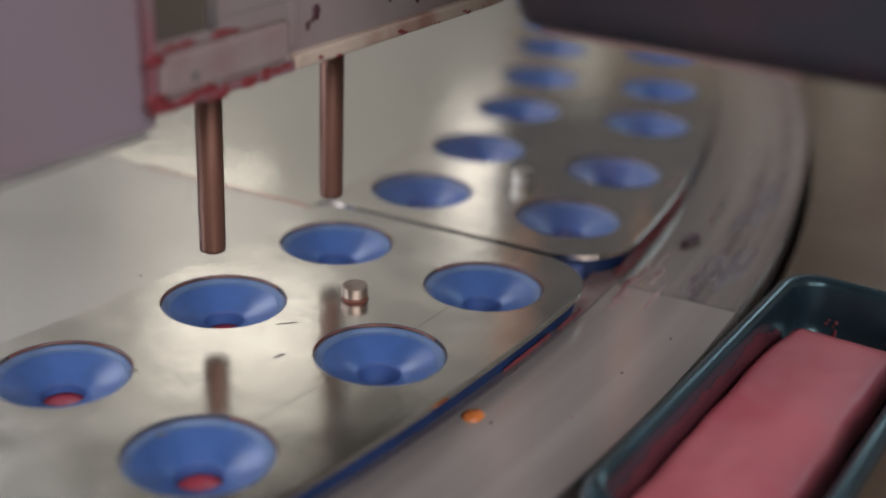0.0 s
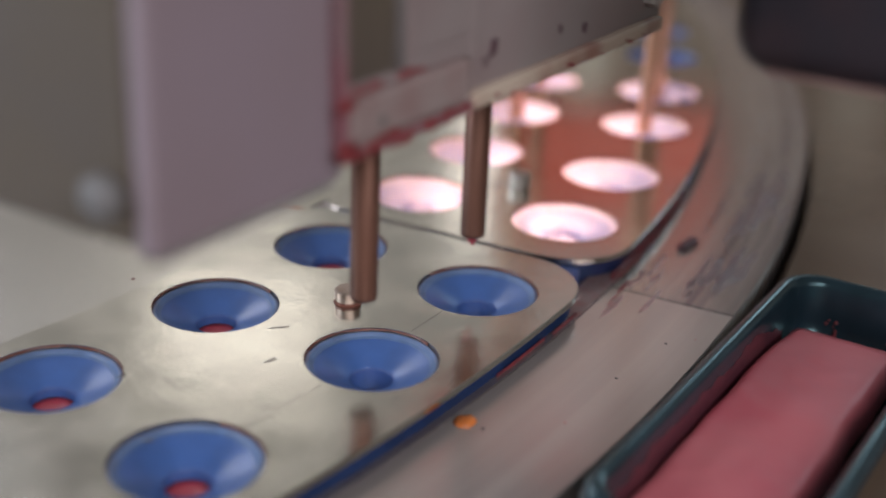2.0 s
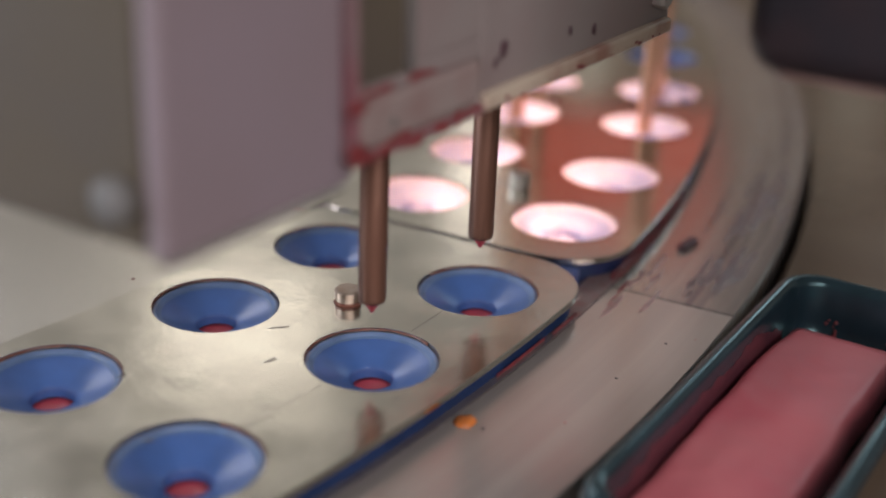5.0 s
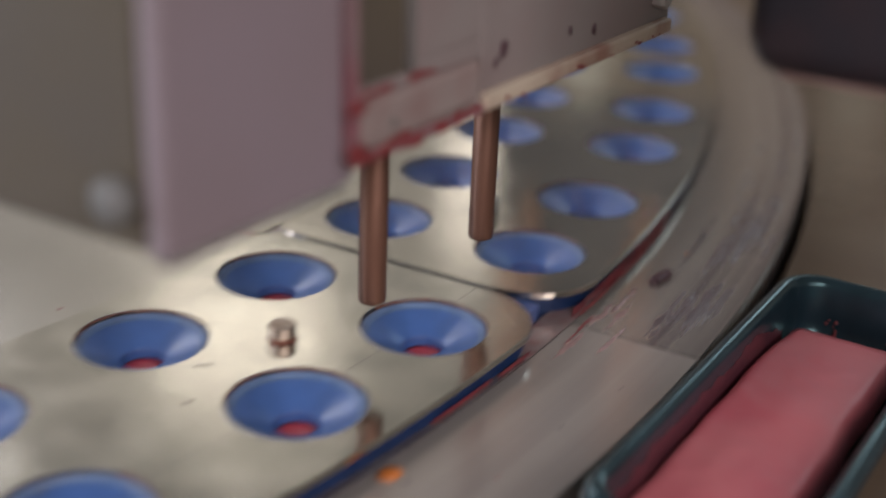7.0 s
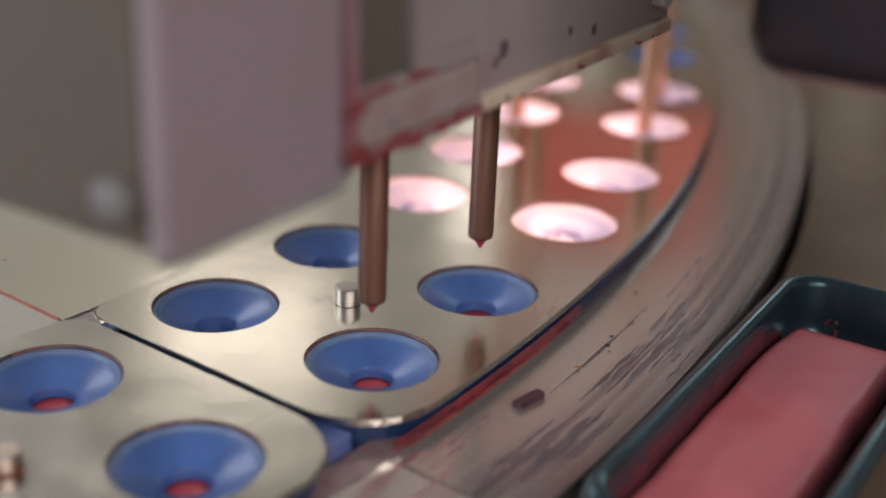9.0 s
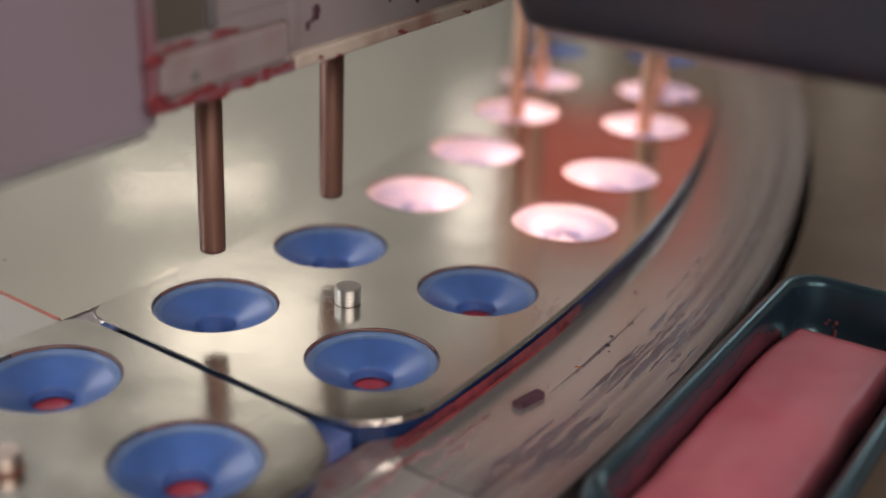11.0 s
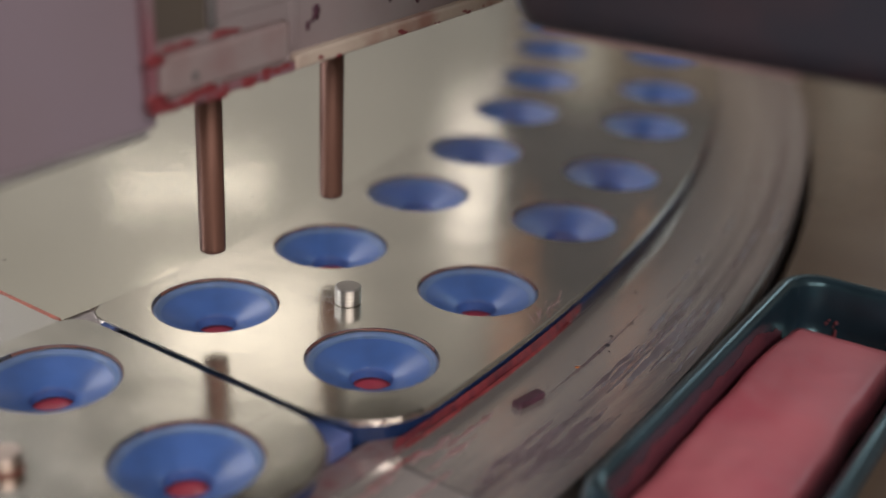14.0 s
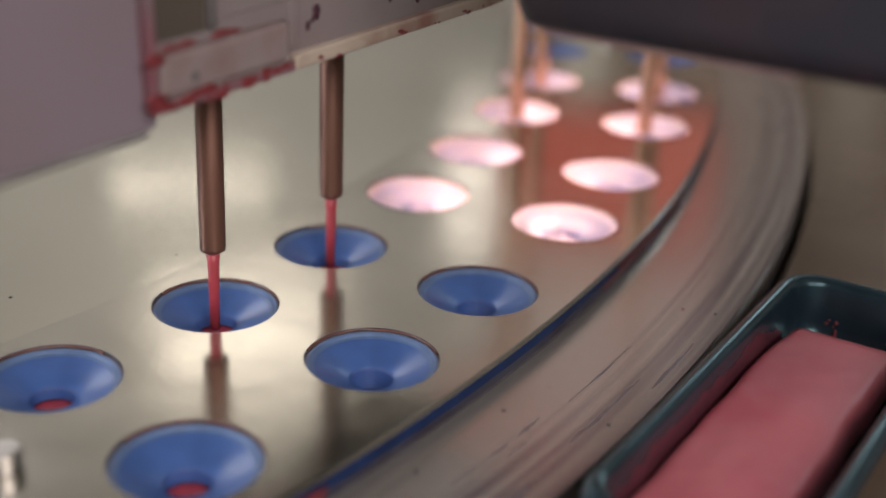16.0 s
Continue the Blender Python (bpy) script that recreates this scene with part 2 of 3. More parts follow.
            if len(quad) > 2:
                bm.faces.new(quad)
    bmesh.ops.recalc_face_normals(bm, faces=bm.faces)
    return bm


def arc_solid(r0, r1, a0, a1, z0, z1, n=48, bm=None, chamfer=0.0006):
    """A piece of a ring between two bearings, with a chamfered top."""
    bm = bm or bmesh.new()
    sec = [(r0, z0), (r0, z1 - chamfer), (r0 + chamfer, z1), (r1 - chamfer, z1), (r1, z1 - chamfer), (r1, z0)]
    full = abs(a1 - a0) >= 359.99
    rows = []
    for k in range(n if full else n + 1):
        a = radians(a0 + (a1 - a0) * k / n)
        rows.append([bm.verts.new((r * math.cos(a), r * math.sin(a), z)) for r, z in sec])
    cnt = len(rows)
    for k in range(cnt if full else cnt - 1):
        p, q = rows[k], rows[(k + 1) % cnt]
        for i in range(6):
            j = (i + 1) % 6
            bm.faces.new((p[i], q[i], q[j], p[j]))
    if not full:
        bm.faces.new(rows[0])
        bm.faces.new(rows[-1][::-1])
    bmesh.ops.recalc_face_normals(bm, faces=bm.faces)
    return bm


def rounded_rect(w, h, r, n=8):
    pts = []
    for cx, cy, a0 in ((w / 2 - r, h / 2 - r, 0), (-w / 2 + r, h / 2 - r, 90), (-w / 2 + r, -h / 2 + r, 180), (w / 2 - r, -h / 2 + r, 270)):
        for k in range(n + 1):
            a = radians(a0 + 90 * k / n)
            pts.append((cx + r * math.cos(a), cy + r * math.sin(a)))
    return pts


def loft(loops, bm=None, cap_first=False, cap_last=False, closed=False):
    """Joins loops of equal length, each a list of (x, y, z)."""
    bm = bm or bmesh.new()
    vs = [[bm.verts.new(p) for p in lp] for lp in loops]
    n = len(vs[0])
    for a, b in list(zip(vs, vs[1:])) + ([(vs[-1], vs[0])] if closed else []):
        for k in range(n):
            j = (k + 1) % n
            bm.faces.new((a[k], a[j], b[j], b[k]))
    if cap_first:
        bm.faces.new(vs[0][::-1])
    if cap_last:
        bm.faces.new(vs[-1])
    bmesh.ops.recalc_face_normals(bm, faces=bm.faces)
    return bm


def smear(r, a0, a1, width, z, seed, thick=0.00012, n=36):
    """A ragged thin ribbon along an arc, with torn edges and tapered ends."""
    bm = bmesh.new()
    rows = []
    for k in range(n + 1):
        s = k / n
        a = radians(a0 + (a1 - a0) * s)
        taper = min(1.0, 5 * s, 5 * (1 - s)) * 0.9 + 0.1
        lo = width * taper * (0.5 + 0.9 * noise.noise(Vector((s * n * 0.13, seed, 0))))
        hi = width * taper * (0.5 + 0.9 * noise.noise(Vector((s * n * 0.13, seed, 9))))
        p, q = r - max(lo, 0.00005), r + max(hi, 0.00005)
        rows.append([bm.verts.new((p * math.cos(a), p * math.sin(a), z)), bm.verts.new((r * math.cos(a), r * math.sin(a), z + thick)), bm.verts.new((q * math.cos(a), q * math.sin(a), z)), bm.verts.new((r * math.cos(a), r * math.sin(a), z - 0.0002))])
    for p, q in zip(rows, rows[1:]):
        for i in range(4):
            j = (i + 1) % 4
            bm.faces.new((p[i], q[i], q[j], p[j]))
    bm.faces.new(rows[0])
    bm.faces.new(rows[-1][::-1])
    bmesh.ops.recalc_face_normals(bm, faces=bm.faces)
    return bm


def blob(r, seed, flat=0.5, bm=None, at=(0, 0, 0), long=1.0):
    """A small lump with an uneven skin."""
    b = bmesh.new()
    bmesh.ops.create_icosphere(b, subdivisions=2, radius=1)
    for v in b.verts:
        k = 1 + 0.45 * noise.noise(v.co * 1.6 + Vector((seed * 3.7, seed, 0)))
        v.co = Vector((at[0] + v.co.x * r * k * long, at[1] + v.co.y * r * k, at[2] + v.co.z * r * k * flat))
    return b


# ---- room ----
def room():
    x0, x1, y0, y1, z1 = -3.2, 2.6, -2.4, 3.4, 2.1
    tagged(part("floor", box(x0, x1, y0, y1, Z_FLOOR - 0.1, Z_FLOOR), M_FLOOR), "grey concrete factory floor under the machine", "floor", kind="structure")
    tagged(part("ceiling", box(x0, x1, y0, y1, z1, z1 + 0.1), M_WALL), "pale plastered ceiling over the machine", "ceiling", kind="structure")
    for nm, b in (("wall_north", (x0, x1, y1, y1 + 0.15)), ("wall_south", (x0, x1, y0 - 0.15, y0)), ("wall_west", (x0 - 0.15, x0, y0, y1)), ("wall_east", (x1, x1 + 0.15, y0, y1))):
        tagged(part(nm, box(*b, Z_FLOOR, z1), M_WALL), "pale plastered factory wall", "wall", kind="structure")


room()


# ---- machine bed ----
def bench():
    """The fixed bench outside the turning ring, and the closed drum under it."""
    b = thing("bench", pose(CX, CY, 0), "brown metal machine bench around the turning ring", "bench", kind="structure")
    part("bench_top", arc_solid(0.9365, 1.30, 0, 360, Z_BENCH - 0.012, Z_BENCH, 160, chamfer=0.002), M_BENCH, b)
    rnd = random.Random(3)
    for k in range(9):
        g = part("grit", blob(rnd.uniform(0.0007, 0.0014), k, 0.5), M_DARK, b, smooth=True)
        g.matrix_local = pose(0, 0, 0, 0, 0, rnd.uniform(-30, -6)) @ pose(rnd.uniform(0.95, 1.06), 0, Z_BENCH)
    part("bench_skirt", arc_solid(1.25, 1.28, 0, 360, Z_FLOOR, Z_BENCH - 0.012, 96), M_BASE, b)
    part("drum_wall", arc_solid(0.9385, 0.96, 0, 360, Z_FLOOR, Z_BENCH - 0.012, 120), M_BASE, b)


bench()


# ---- turntable ----
def turntable():
    t = thing("turntable", pose(CX, CY, 0), "round steel indexing turntable with a scuffed outer ring", "turntable")
    for k in range(8):
        a = -26.6 + 45 * k
        part("ring_segment", arc_solid(0.8897, 0.9345, a + 0.042, a + 44.958, Z_RING - 0.012, Z_RING, 72, chamfer=0.0004), M_RING_PALE if k == 7 else M_RING, t)
        part("ring_ledge", arc_solid(0.8790, 0.8896, a, a + 45, Z_RING - 0.012, -0.0081, 48, chamfer=0.0001), M_LEDGE, t, "darkened steel ledge")
        a = -27.58 + 45 * k
        part("inner_segment", arc_solid(0.30, 0.77022, a + 0.03, a + 44.97, -0.014, -0.00022, 96, chamfer=0.00005), M_STEEL_DULL if k == 7 else M_STEEL_IN, t)
        # blue silicone in the gaps, added also to stop heater light leaking through
        part("seam_bar", arc_solid(0.770, 0.8786, -27.30 + 45 * k, -26.78 + 45 * k, -0.0150, -0.0030, 2), M_THROAT, t, "blue silicone seam bar")
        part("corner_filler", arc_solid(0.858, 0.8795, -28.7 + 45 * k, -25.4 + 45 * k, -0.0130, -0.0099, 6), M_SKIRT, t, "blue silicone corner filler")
        part("corner_film", arc_solid(0.8797, 0.8895, -28.6 + 45 * k, -25.5 + 45 * k, -0.0085, -0.00796, 8, chamfer=0.0001), M_CORNER, t, "pinkish wax film")
        part("seam_key", arc_solid(0.7685, 0.7800, -27.70 + 45 * k, -26.40 + 45 * k, -0.010, -0.0008, 4, chamfer=0.0002), M_LEDGE, t)
        part("seam_key", arc_solid(0.7800, 0.7850, -27.22 + 45 * k, -26.87 + 45 * k, -0.010, -0.0008, 2, chamfer=0.0002), M_THROAT, t, "blue silicone key")
        part("joint_residue", arc_solid(0.69, 0.7692, a - 0.06, a + 0.06, -0.004, -0.00015, 1, chamfer=0.0001), M_LINE, t)
    part("hub", lathe([(0.0, 0.05), (0.12, 0.05), (0.13, 0.04), (0.13, 0.0), (0.3, 0.0), (0.3, -0.05), (0.1, -0.05), (0.1, -0.9), (0, -0.9)], 64), M_BASE, t)
    # gouges, grit and wax spilled on the ring
    rnd = random.Random(4)

    def lump(nm, r, bearing, size, mat, long=1.0, flat=0.4, turn=0.0, z=Z_RING):
        ob = part(nm, blob(size, rnd.random() * 9, flat, long=long), mat, t, smooth=True)
        ob.matrix_local = pose(0, 0, 0, 0, 0, bearing) @ pose(r, 0, z, 0, 0, 90 + turn)
    chunk = part("wax_scrap", box(-0.0058, 0.0058, -0.0017, 0.0017, -0.0003, 0.0021, 0.0005, 2), M_DARKWAX, t)
    chunk.matrix_local = pose(0, 0, 0, 0, 0, -23.37) @ pose(0.9030, 0, Z_RING, 0, 0, 79)
    lump("wax_drop", 0.8946, -33.7, 0.0030, M_ORANGE, 1.3, 0.5)
    lump("grit", 0.8990, -26.2 + 8.6, 0.0007, M_DARK)
    for r, a, size, mt in ((0.9063, -20.37, 0.0010, M_DARK), (0.9048, -19.95, 0.0007, M_DARK), (0.9068, -19.14, 0.0006, M_DARK), (0.9061, -19.23, 0.0005, M_DARK), (0.9047, -21.57, 0.0007, M_ORANGE), (0.9062, -20.77, 0.0005, M_DARK), (0.9085, -20.6, 0.0005, M_DARK)):
        lump("grit", r, a, size, mt)
    for k in range(26):
        lump("grit", rnd.uniform(0.897, 0.930), rnd.uniform(-44, 4), rnd.uniform(0.0003, 0.0007), M_DARK if k % 3 else M_RESIDUE)
    for k in range(30):
        r, a, ln = rnd.uniform(0.908, 0.931), rnd.uniform(-26, 14), rnd.uniform(0.4, 3.2)
        part("scuff", smear(r, a, a + ln, rnd.uniform(0.0003, 0.0010), Z_RING, k * 2.3), M_SCUFF, t)
    for r, a, ln, w in ((0.9185, -22.6, 3.4, 0.0021), (0.9155, -19.6, 2.2, 0.0012), (0.9225, -22.0, 2.8, 0.0015), (0.9185, -26.4, 2.6, 0.0026), (0.9255, -20.5, 3.0, 0.0012), (0.9190, -20.2, 1.3, 0.0016), (0.9058, -22.6, 3.6, 0.0004), (0.9250, -26.3, 3.4, 0.0014)):
        for k in range(6):
            q, b = r + (k - 2.5) * w * 0.75 + rnd.gauss(0, 0.0003), a + k * 0.22 + rnd.uniform(-0.5, 0.5)
            part("scuff", smear(q, b, b + ln * rnd.uniform(0.5, 1.1), w * rnd.uniform(0.3, 0.7), Z_RING, q * 999), M_SCUFF, t)
    for r, a, ln, w in ((0.8861, -26.3, 7.2, 0.0028), (0.8847, -9.0, 9.0, 0.0012)):
        part("wax_smear", smear(r + 0.0018, a, a + ln, w, -0.0083, r * 777, 0.0030), M_OLDWAX, t)
        part("wax_smear", smear(r + 0.0034, a + 0.2, a + ln * 0.9, w * 0.45, -0.0082, r * 333, 0.0010), M_RESIDUE, t)
    for r, a, ln, w in ((0.8878, -31.9, 2.0, 0.0004), (0.8884, -29.6, 1.2, 0.0004)):
        part("wax_smear", smear(r, a, a + ln, w, -0.0080, r * 444 + a, 0.0012), M_OLDWAX, t)
    # splashes beside the plate corners
    for r, a, ln, w, mt in ((0.8955, -26.5, 1.3, 0.0020, M_FILM), (0.9010, -26.55, 1.6, 0.0016, M_FILM), (0.8980, -25.7, 1.6, 0.0016, M_FILM), (0.8936, -26.9, 0.9, 0.0009, M_RESIDUE), (0.9060, -27.6, 1.4, 0.0014, M_FILM), (0.8960, -28.3, 1.5, 0.0018, M_FILM), (0.8942, -27.6, 1.0, 0.0008, M_RESIDUE)):
        part("wax_smear", smear(r, a, a + ln, w, Z_RING, r * 555 + a, 0.0002), mt, t)
    for r, a, s, mt in ((0.7632, -33.95, 0.0009, M_RESIDUE), (0.7190, -26.3, 0.0007, M_DARK), (0.745, -18.6, 0.0009, M_DARK), (0.760, -14.2, 0.0007, M_RESIDUE), (0.735, -30.5, 0.0007, M_DARK)):
        lump("grit", r, a, s, mt, z=-0.0004)
    return t


TABLE = turntable()


# ---- mould plates ----
HOLE = 0.0203
SPAN = 45.0
GAP = 0.085           # half the slit between plates, degrees
CORNER_OUT, CORNER_IN = 0.026, 0.009


def outline(inset=0.0, n_arc=60):
    """The plate's rim in polar bearings from its middle: rounded at the outer corners more than at the inner ones."""
    half = SPAN / 2 - GAP
    pts = []

    def corner(rc, side, rr, outer):
        r = R_OUT - rr if outer else R_IN + rr
        a = radians(half) - (rr) / r
        c = Vector((r * math.cos(a), r * math.sin(a) * side))
        base = math.degrees(math.atan2(c.y, c.x))
        seq = [k / 10 for k in range(11)]
        out = []
        for s in seq:
            if outer:
                th = base + side * 90 * s
            else:
                th = base + side * (90 + 90 * s)
            out.append((c.x + (rr - inset) * math.cos(radians(th)), c.y + (rr - inset) * math.sin(radians(th))))
        return out, math.degrees(a)
    co, a_o = corner(0, 1, CORNER_OUT, True)
    ci, a_i = corner(0, 1, CORNER_IN, False)
    for k in range(1, n_arc):
        a = radians(-a_o + 2 * a_o * k / n_arc)
        pts.append(((R_OUT - inset) * math.cos(a), (R_OUT - inset) * math.sin(a)))
    pts += co
    pts += ci
    for k in range(1, n_arc):
        a = radians(a_i - 2 * a_i * k / n_arc)
        pts.append(((R_IN + inset) * math.cos(a), (R_IN + inset) * math.sin(a)))
    pts += [(x, -y) for x, y in ci[::-1]]
    pts += [(x, -y) for x, y in co[::-1]]
    return pts


def cup_places():
    """Cup centres (x, y), group by group, from the plate's middle."""
    out = []
    for g in range(5):
        a = radians((g - 2) * STEP)
        for c in (0, 1):
            for row, r in enumerate((RI, RO)):
                t = (c - 0.5) * PITCH
                out.append((g, c, row, r * math.cos(a) - t * math.sin(a), r * math.sin(a) + t * math.cos(a)))
    return out


def steel_plate_mesh():
    bm = bmesh.new()
    inset = 0.0003
    half = SPAN / 2 - GAP

    def inside(x, y, g, c, row):
        r, a = math.hypot(x, y), math.degrees(math.atan2(y, x))
        lo, hi = (g - 2) * STEP + (c - 1) * 4.5, (g - 2) * STEP + c * 4.5
        rlo, rhi = (R_IN + inset, 0.828) if row == 0 else (0.828, R_OUT - inset)
        if not (lo <= a <= hi and rlo <= r <= rhi):
            return False
        edge = radians(half) * r - radians(abs(a)) * r      # way to the plate's end
        if edge < inset:
            return False
        rr = CORNER_OUT if row else CORNER_IN
        rc = R_OUT - rr if row else R_IN + rr
        ac = radians(half) - rr / rc
        if radians(abs(a)) > ac and ((row and r > rc) or (not row and r < rc)):
            return math.hypot(r * math.cos(radians(abs(a))) - rc * math.cos(ac), r * math.sin(radians(abs(a))) - rc * math.sin(ac)) <= rr - inset
        return True
    for g, c, row, px, py in cup_places():
        lo, hi = (g - 2) * STEP + (c - 1) * 4.5, (g - 2) * STEP + c * 4.5
        if g == 0 and c == 0:
            lo = -half
        if g == 4 and c == 1:
            hi = half
        rlo, rhi = (R_IN + inset, 0.828) if row == 0 else (0.828, R_OUT - inset)
        angles = [2 * math.pi * k / 88 for k in range(88)]
        for aa in (lo, hi):
            for r in (rlo, rhi):
                angles.append(math.atan2(r * math.sin(radians(aa)) - py, r * math.cos(radians(aa)) - px) % (2 * math.pi))
        angles = sorted(set(round(a, 6) for a in angles))
        top, bot, out = [], [], []
        for a in angles:
            ux, uy = math.cos(a), math.sin(a)
            s0, s1 = HOLE, 0.08
            for _ in range(26):
                m = (s0 + s1) / 2
                if inside(px + ux * m, py + uy * m, g, c, row):
                    s0 = m
                else:
                    s1 = m
            out.append(bm.verts.new((px + ux * s0, py + uy * s0, 0)))
            top.append(bm.verts.new((px + ux * HOLE, py + uy * HOLE, 0)))
            bot.append(bm.verts.new((px + ux * HOLE, py + uy * HOLE, -0.002)))
        n = len(angles)
        for k in range(n):
            j = (k + 1) % n
            bm.faces.new((top[k], out[k], out[j], top[j]))
            bm.faces.new((bot[k], top[k], top[j], bot[j]))
    o1 = [(x, y, 0) for x, y in outline(inset)]
    o2 = [(x, y, -0.0003) for x, y in outline(0)]
    o3 = [(x, y, -0.002) for x, y in outline(0)]
    o4 = [(x, y, -0.002) for x, y in outline(0.004)]
    vs = [[bm.verts.new(p) for p in lp] for lp in (o1, o2, o3, o4)]
    n = len(o1)
    for a, b in zip(vs, vs[1:]):
        for k in range(n):
            j = (k + 1) % n
            bm.faces.new((b[k], b[j], a[j], a[k]))
    bmesh.ops.remove_doubles(bm, verts=bm.verts, dist=0.00001)
    return bm


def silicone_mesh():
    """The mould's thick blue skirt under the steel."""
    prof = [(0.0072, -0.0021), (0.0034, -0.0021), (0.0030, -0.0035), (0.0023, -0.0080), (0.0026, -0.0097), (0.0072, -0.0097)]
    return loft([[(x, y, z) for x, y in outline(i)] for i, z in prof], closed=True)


CUP = [(0.0175, -0.0042), (0.0173, -0.00235), (0.0172, -0.00240), (0.0169, -0.00252), (0.0120, -0.0046),
       (0.0069, -0.0068), (0.0067, -0.0070), (0.0076, -0.0086)]
THROAT = [(0.0068, -0.0071), (0.0065, -0.0073), (0.0063, -0.0080), (0.0062, -0.0150), (0.0, -0.0152), (0.0, -0.0164), (0.0070, -0.0162), (0.0074, -0.0087)]
CUP_RIM = [(0.0222, -0.0034), (0.0222, -0.0022), (0.02024, -0.00215), (0.0202, -0.0017), (0.0198, -0.0011), (0.0192, -0.0009), (0.0187, -0.0011), (0.0184, -0.0017), (0.0181, -0.0021), (0.01745, -0.00227), (0.01732, -0.0023), (0.01733, -0.0025), (0.01752, -0.0040)]


def rim_stain_mesh():
    """A ragged smear of old wax on the wall of a hole."""
    bm = bmesh.new()
    rows = []
    for k in range(41):
        a = math.radians(20 + 150 * k / 40)
        w = max(0.0, 0.0007 + 0.0011 * noise.noise(Vector((k * 0.23, 1.7, 0))))
        rows.append([bm.verts.new((0.02022 * math.cos(a), 0.02022 * math.sin(a), -0.00025 - (w if z else 0))) for z in (0, 1)] + [bm.verts.new((0.01998 * math.cos(a), 0.01998 * math.sin(a), -0.0005 - w * 0.6))])
    for p, q in zip(rows, rows[1:]):
        for i in range(3):
            j = (i + 1) % 3
            bm.faces.new((p[i], q[i], q[j], p[j]))
    bmesh.ops.recalc_face_normals(bm, faces=bm.faces)
    return bm


def mould_plate():
    p = thing("mould_plate", pose(CX, CY, 0, 0, 0, 0), "brushed steel mould plate with blue silicone cups on the turntable", "mould plate", "mould plates on the turntable")
    part("steel_sheet", steel_plate_mesh(), M_STEEL, p)
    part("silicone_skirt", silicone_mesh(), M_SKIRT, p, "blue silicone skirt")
    cup_me = fill_me = None
    rnd = random.Random(11)
    for g, c, row, x, y in cup_places():
        if cup_me is None:
            cup = part("silicone_cup", lathe(CUP, 48, closed=True), M_SILICONE, p, smooth=True)
            cup_me = cup.data
            fill = part("wax_filling", lathe([(0, -0.0004), (0.0045, -0.0003), (0.0061, 0.0002), (0.0060, -0.0011), (0, -0.0011)], 28), M_WAX, cup, smooth=True)
            fill_me = fill.data
            stain = part("rim_stain", rim_stain_mesh(), M_STAIN, cup, "brown wax stain")
            stain_me = stain.data
            rim = part("cup_rim", lathe(CUP_RIM, 48, closed=True), M_RIM, cup, "frosted blue rim", smooth=True)
            rim_me = rim.data
            throat_me = part("throat", lathe(THROAT, 32, closed=True), M_THROAT, cup, "shade-darkened blue throat", smooth=True).data
        else:
            cup = new("silicone_cup", cup_me)
            cup.parent = p
            fill = new("wax_filling", fill_me)
            fill.parent = cup
            stain = new("rim_stain", stain_me)
            stain.parent = cup
            new("cup_rim", rim_me).parent = cup
            new("throat", throat_me).parent = cup
        cup.matrix_local = pose(x, y, 0)
        fill.matrix_local = pose(0, 0, EMPTY)
        stain.matrix_local = pose(0, 0, 0, 0, 0, rnd.uniform(-50, 70))
    for g in range(4):
        a = (g - 1.5) * STEP
        # unseen wall added to keep heater light off the next group of cups
        part("web", arc_solid(R_IN + 0.008, R_OUT - 0.013, a - 0.12, a + 0.12, -0.0166, -0.0022, 1, chamfer=0.0002), M_DARK, p, "unseen black baffle against heater light")
    for g in (0, 4):
        a = radians((g - 2) * STEP - 0.25)
        pin = part("locating_pin", lathe([(0, 0.0060), (0.0038, 0.0060), (0.0043, 0.0055), (0.0043, 0.0004), (0.0038, 0.0003), (0.0038, -0.002)], 32), M_PIN, p)
        pin.matrix_local = pose(0.8300 * math.cos(a), 0.8300 * math.sin(a), 0)
        hole = part("pin_hole_edge", lathe([(0.0052, 0.00015), (0.0038, 0.00015), (0.0038, -0.002)], 32), M_DARK, p)
        hole.matrix_local = pin.matrix_local.copy()
    return p


def wear_on_old_plate(p):
    """Scribed line, nicks and grime on the plate that has seen most use."""
    for o in p.children:
        if o.name.startswith("steel_sheet"):
            o.material_slots[0].link = "OBJECT"
            o.material_slots[0].material = M_STEEL_OLD
        if o.name.startswith("locating_pin"):
            o.location.z = -0.0010
            o.material_slots[0].link = "OBJECT"
            o.material_slots[0].material = M_PIN_OLD
            crust = part("wax_crust", lathe([(0.0042, 0.0024), (0.00436, 0.0022), (0.00438, 0.0012), (0.0047, 0.0011), (0.0042, 0.00105)], 24, closed=True), M_STAIN, o, "brown wax crust")
            crust.matrix_local = pose(0, 0, 0)
    rnd = random.Random(8)
    for g in range(2, 5):
        for a0, a1 in (((g - 2) * STEP - 4.5, (g - 2) * STEP - 3.5), ((g - 2) * STEP - 0.62, (g - 2) * STEP + 0.62), ((g - 2) * STEP + 3.5, (g - 2) * STEP + 4.5)):
            part("scribed_line", arc_solid(0.8580, 0.8583, a0, a1, -0.0004, 0.00003, 4, chamfer=0.00005), M_GRIME, p)
    for r, a, ln, wd in ((0.8245, 15.82, 0.0036, 0.0005), (0.8372, 14.6, 0.0022, 0.0007), (0.8372, 18.4, 0.0004, 0.0003), (0.812, 12.2, 0.0018, 0.0004), (0.845, 11.0, 0.0016, 0.0004), (0.879, 15.0, 0.0010, 0.0003)):
        n = part("nick", blob(wd, r * 90, 0.12, long=ln / wd), M_GRIME, p, smooth=True)
